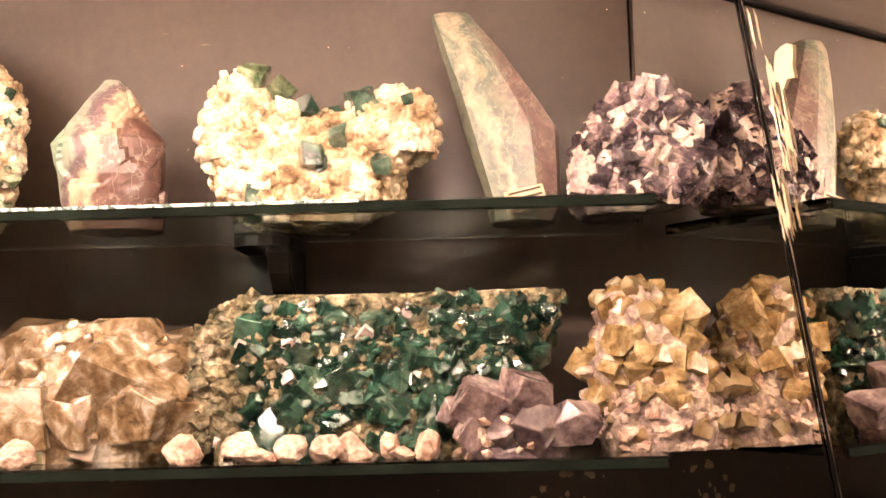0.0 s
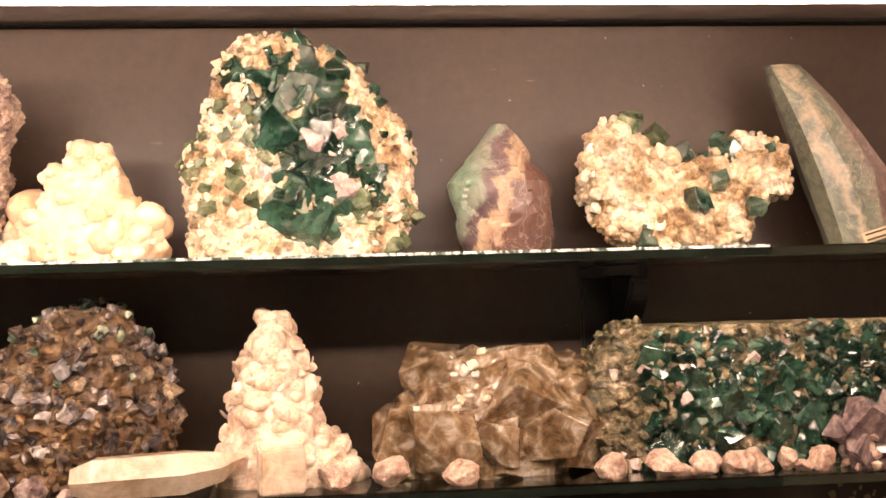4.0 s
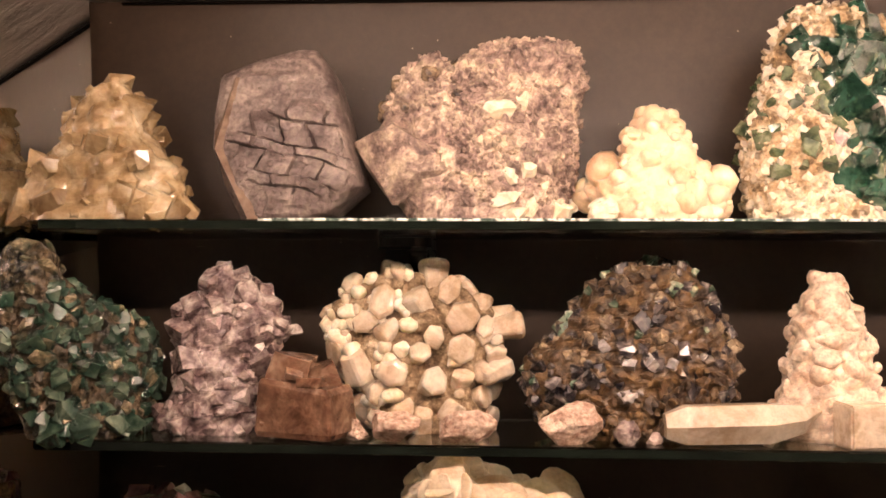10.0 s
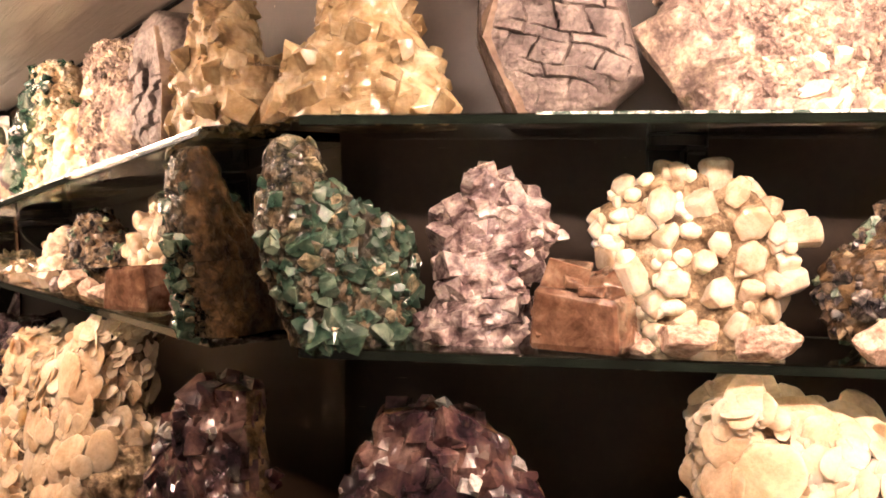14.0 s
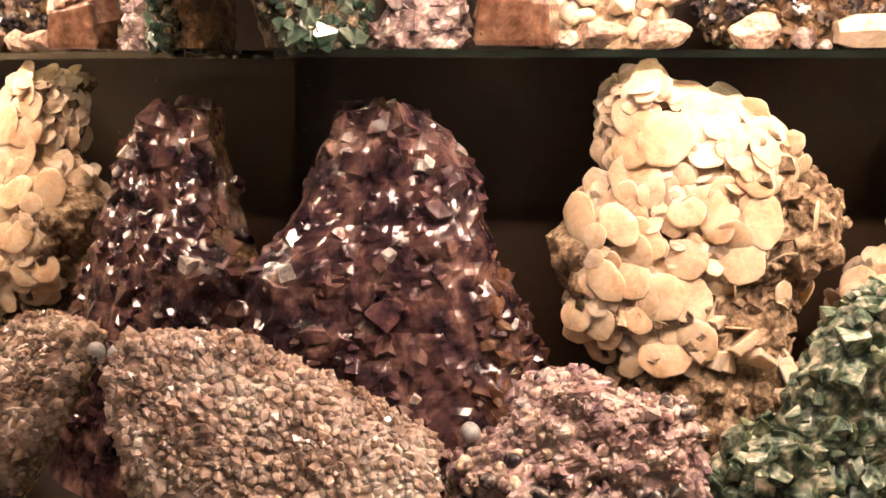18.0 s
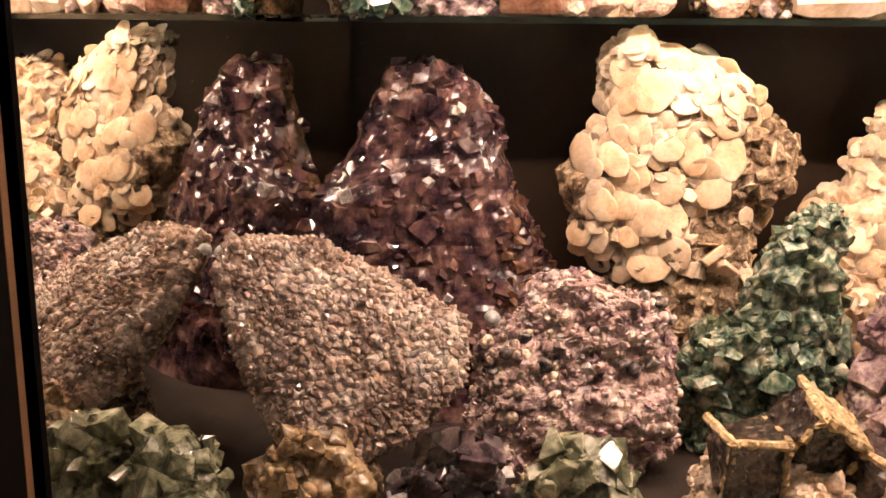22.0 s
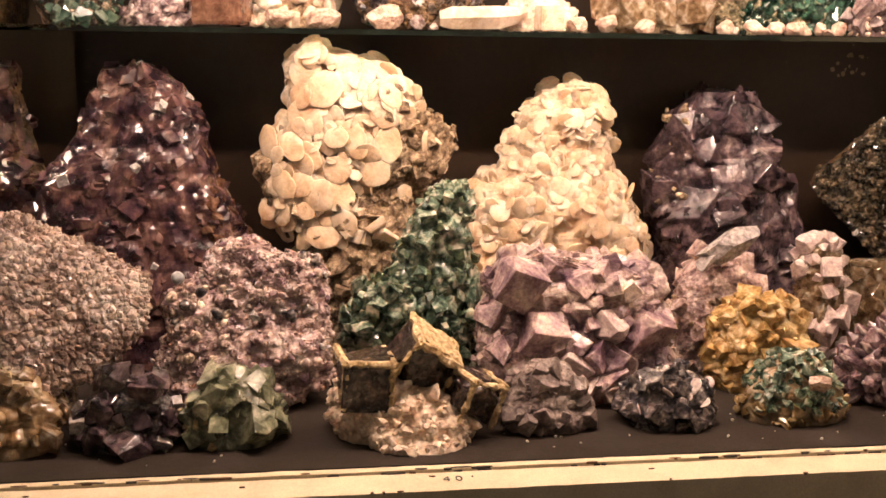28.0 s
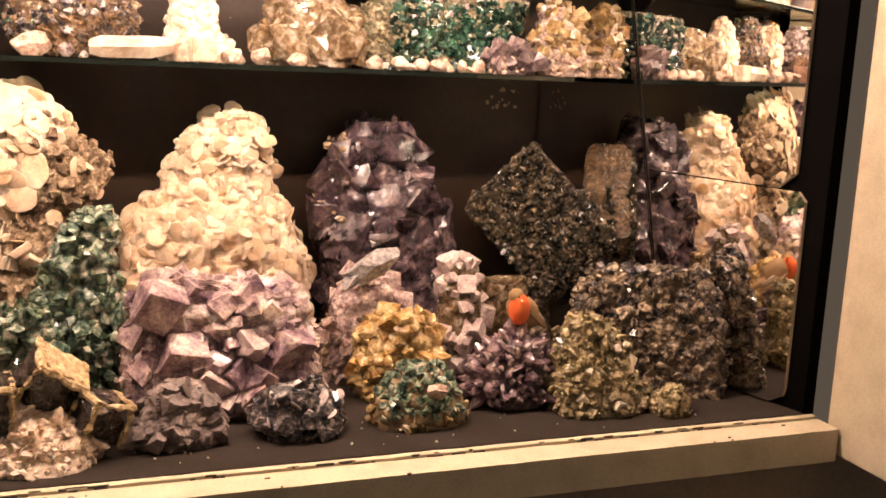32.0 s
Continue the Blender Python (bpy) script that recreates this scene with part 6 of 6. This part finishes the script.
b = loft([(0, .08, .92), (.3, .0, 1), (.7, .05, .95), (1, .2, .8)], 0.100, 0.050, 0.06, 147, rough=0.2, facet=(50, 0.005))
t = specimen("blue_black_cluster", "blue-black crystals with whitish petals", -0.3145, 0.33, BASE_Z, b, M_INK)
grow(t, *b, "cube", 44, (0.010, 0.022), M_INK, seed=148, facing=-0.5, sink=0.56)
grow(t, *b, "plate", 22, (0.010, 0.020), M_WHITECUBE, "petal", 149, lambda u, v: v > .35, -0.2, sink=0.1, tilt=0.9)
b = loft([(0, .0, 1), (.2, .0, 1), (.5, .04, .96), (.8, .18, .82), (1, .35, .65)], 0.106, 0.064, 0.07, 150, rough=0.15, lump=(80, 0.004))
t = specimen("green_druse_dome", "domed green druse on a cream rim with a buff spot", -0.180, 0.335, BASE_Z, b, M_HONEY)
grow(t, *b, "cube", 170, (0.005, 0.013), M_TEAL, "crystal", 151, lambda u, v: v > .22 and .08 < u < .92, -0.4, sink=0.42, spread=0.4)
grow(t, *b, "chip", 90, (0.006, 0.014), M_AMBER_DULL, "rim_grain", 251, lambda u, v: v < .32, -0.4, sink=0.5, spread=0.42)
put("buff_spot", unit_mesh("chip", 1, M_PEBBLE), t, pose(.008, -.034, .046, 20, 10, 0) @ Matrix.Diagonal((.020, .012, .018, 1)))

# little bird ornament
M_BIRD = painted("bird_brown", (0.34, 0.205, 0.095), 0.8, (0.25, 0.16, 0.08), 60.0, 0.7, 0.6)
M_BREAST = painted("bird_orange", (0.80, 0.13, 0.025), 0.85, (0.6, 0.2, 0.04), 70.0, 0.5, 0.5)
bm = bmesh.new()
bmesh.ops.create_uvsphere(bm, u_segments=28, v_segments=18, radius=1.0)
for v in bm.verts:
    x, y, z = v.co
    v.co = Vector((x * .017 + .010 * max(0, z) * 0, y * .017, z * .026))
    v.co = Euler((0, radians(-48), 0)).to_matrix() @ v.co + Vector((.012, 0, .020))
    v.co += noise.noise_vector(v.co * 160) * .0012
body_me = bm_mesh("body", bm, M_BIRD, True)
bird = tagged(new("bird_ornament", body_me), "small robin ornament with an orange breast perched on the amethyst", "ornament")
bird.matrix_basis = pose(-0.042, 0.385, BASE_Z + 0.086, 0, 0, 24) @ Matrix.Diagonal((1.05, 1.05, 1.05, 1))
bm = bmesh.new()
bmesh.ops.create_uvsphere(bm, u_segments=20, v_segments=14, radius=.0090, matrix=pose(-.006, -.004, .0415))
part("head", bm, M_BIRD, bird, "buff brown head", True)
bm = bmesh.new()
bmesh.ops.create_uvsphere(bm, u_segments=20, v_segments=14, radius=1.0)
for v in bm.verts:
    v.co = Vector((v.co.x * .0125 - .004, v.co.y * .0125 - .008, v.co.z * .0185 + .027))
    v.co += noise.noise_vector(v.co * 190) * .0012
part("breast", bm, M_BREAST, bird, "orange-red breast", True)
part("beak", tube([(-.007, -.012, .039), (-.011, -.019, .038)], [.0022, .0004], 8), M_GOLD, bird)
for s in (-1, 1):
    bm = bmesh.new()
    bmesh.ops.create_uvsphere(bm, u_segments=8, v_segments=6, radius=.0014, matrix=pose(-.003 + .007 * s, -.0115, .042))
    part("eye", bm, M_JET, bird, "", True)
part("tail", tube([(.026, 0, .012), (.046, .004, .002), (.058, .006, -.006)], [.008, .005, .003], 8), M_BIRD, bird, "", True)
rng = random.Random(9)
for k in range(16):
    a = rng.uniform(-.6, .6)
    part("feather", tube([(.006, -.014 + .004 * a, .022), (.024, -.014 + .006 * a, .014 + .012 * a), (.044, -.006, .002 + .010 * a)], [.0026, .0022, .0006], 5), M_PEARL if k % 3 == 0 else M_BIRD, bird)

# blobs of grey putty between stones
for x, y, z in ((-1.0435, 0.441, 1.043), (-0.812, 0.45, 0.985)):
    bm = bmesh.new()
    bmesh.ops.create_icosphere(bm, subdivisions=3, radius=.0070)
    for v in bm.verts:
        v.co *= 1 + .15 * noise.noise(v.co * 120)
    t = tagged(new("putty_blob"), "shiny grey blob of putty holding the druse plate", "putty", "putty blobs")
    t.matrix_basis = pose(x, y, z)
    part("blob", bm, M_PUTTY, t, "", True)

# buff stains on the back board
M_STAIN = painted("buff_stain", (0.30, 0.22, 0.14), 0.8, (0.2, 0.14, 0.08), 40.0, 0.5, 0.4)
rng = random.Random(12)
for k in range(18):
    r = rng.uniform(.0010, .0042)
    x, z = rng.gauss(.070, .016), rng.gauss(1.205, .012)
    bm = bmesh.new()
    n = 9
    vs = [bm.verts.new((x + r * rng.uniform(.6, 1.2) * math.cos(2 * math.pi * i / n), BACK_Y - .0008, z + r * rng.uniform(.6, 1.2) * math.sin(2 * math.pi * i / n))) for i in range(n)]
    bm.faces.new(vs[::-1])
    put("stain", bm_mesh("stain", bm, M_STAIN), None, None, "small buff stain on the back board", "stain", "stains")


# crumbs of mineral on the felt
rng = random.Random(31)
vs, fs = [], []
for k in range(64):
    x, y = rng.uniform(-1.02, 0.20), rng.uniform(0.255, 0.345) if k % 3 else rng.uniform(0.26, 0.6)
    sz = rng.uniform(0.0008, 0.0026)
    v, f = unit("chip", rng.randrange(4))
    m = pose(x, y, BASE_Z + sz * 0.3, rng.uniform(0, 360), rng.uniform(0, 360), 0) @ Matrix.Diagonal((sz, sz, sz, 1))
    o = len(vs)
    vs.extend(m @ q for q in v)
    fs.extend(tuple(i + o for i in face) for face in f)
put("crumbs", mesh_of("crumbs", vs, fs, M_SUGAR, False), None, None, "tiny pale mineral crumbs scattered on the felt", "crumbs", "", "stuff")
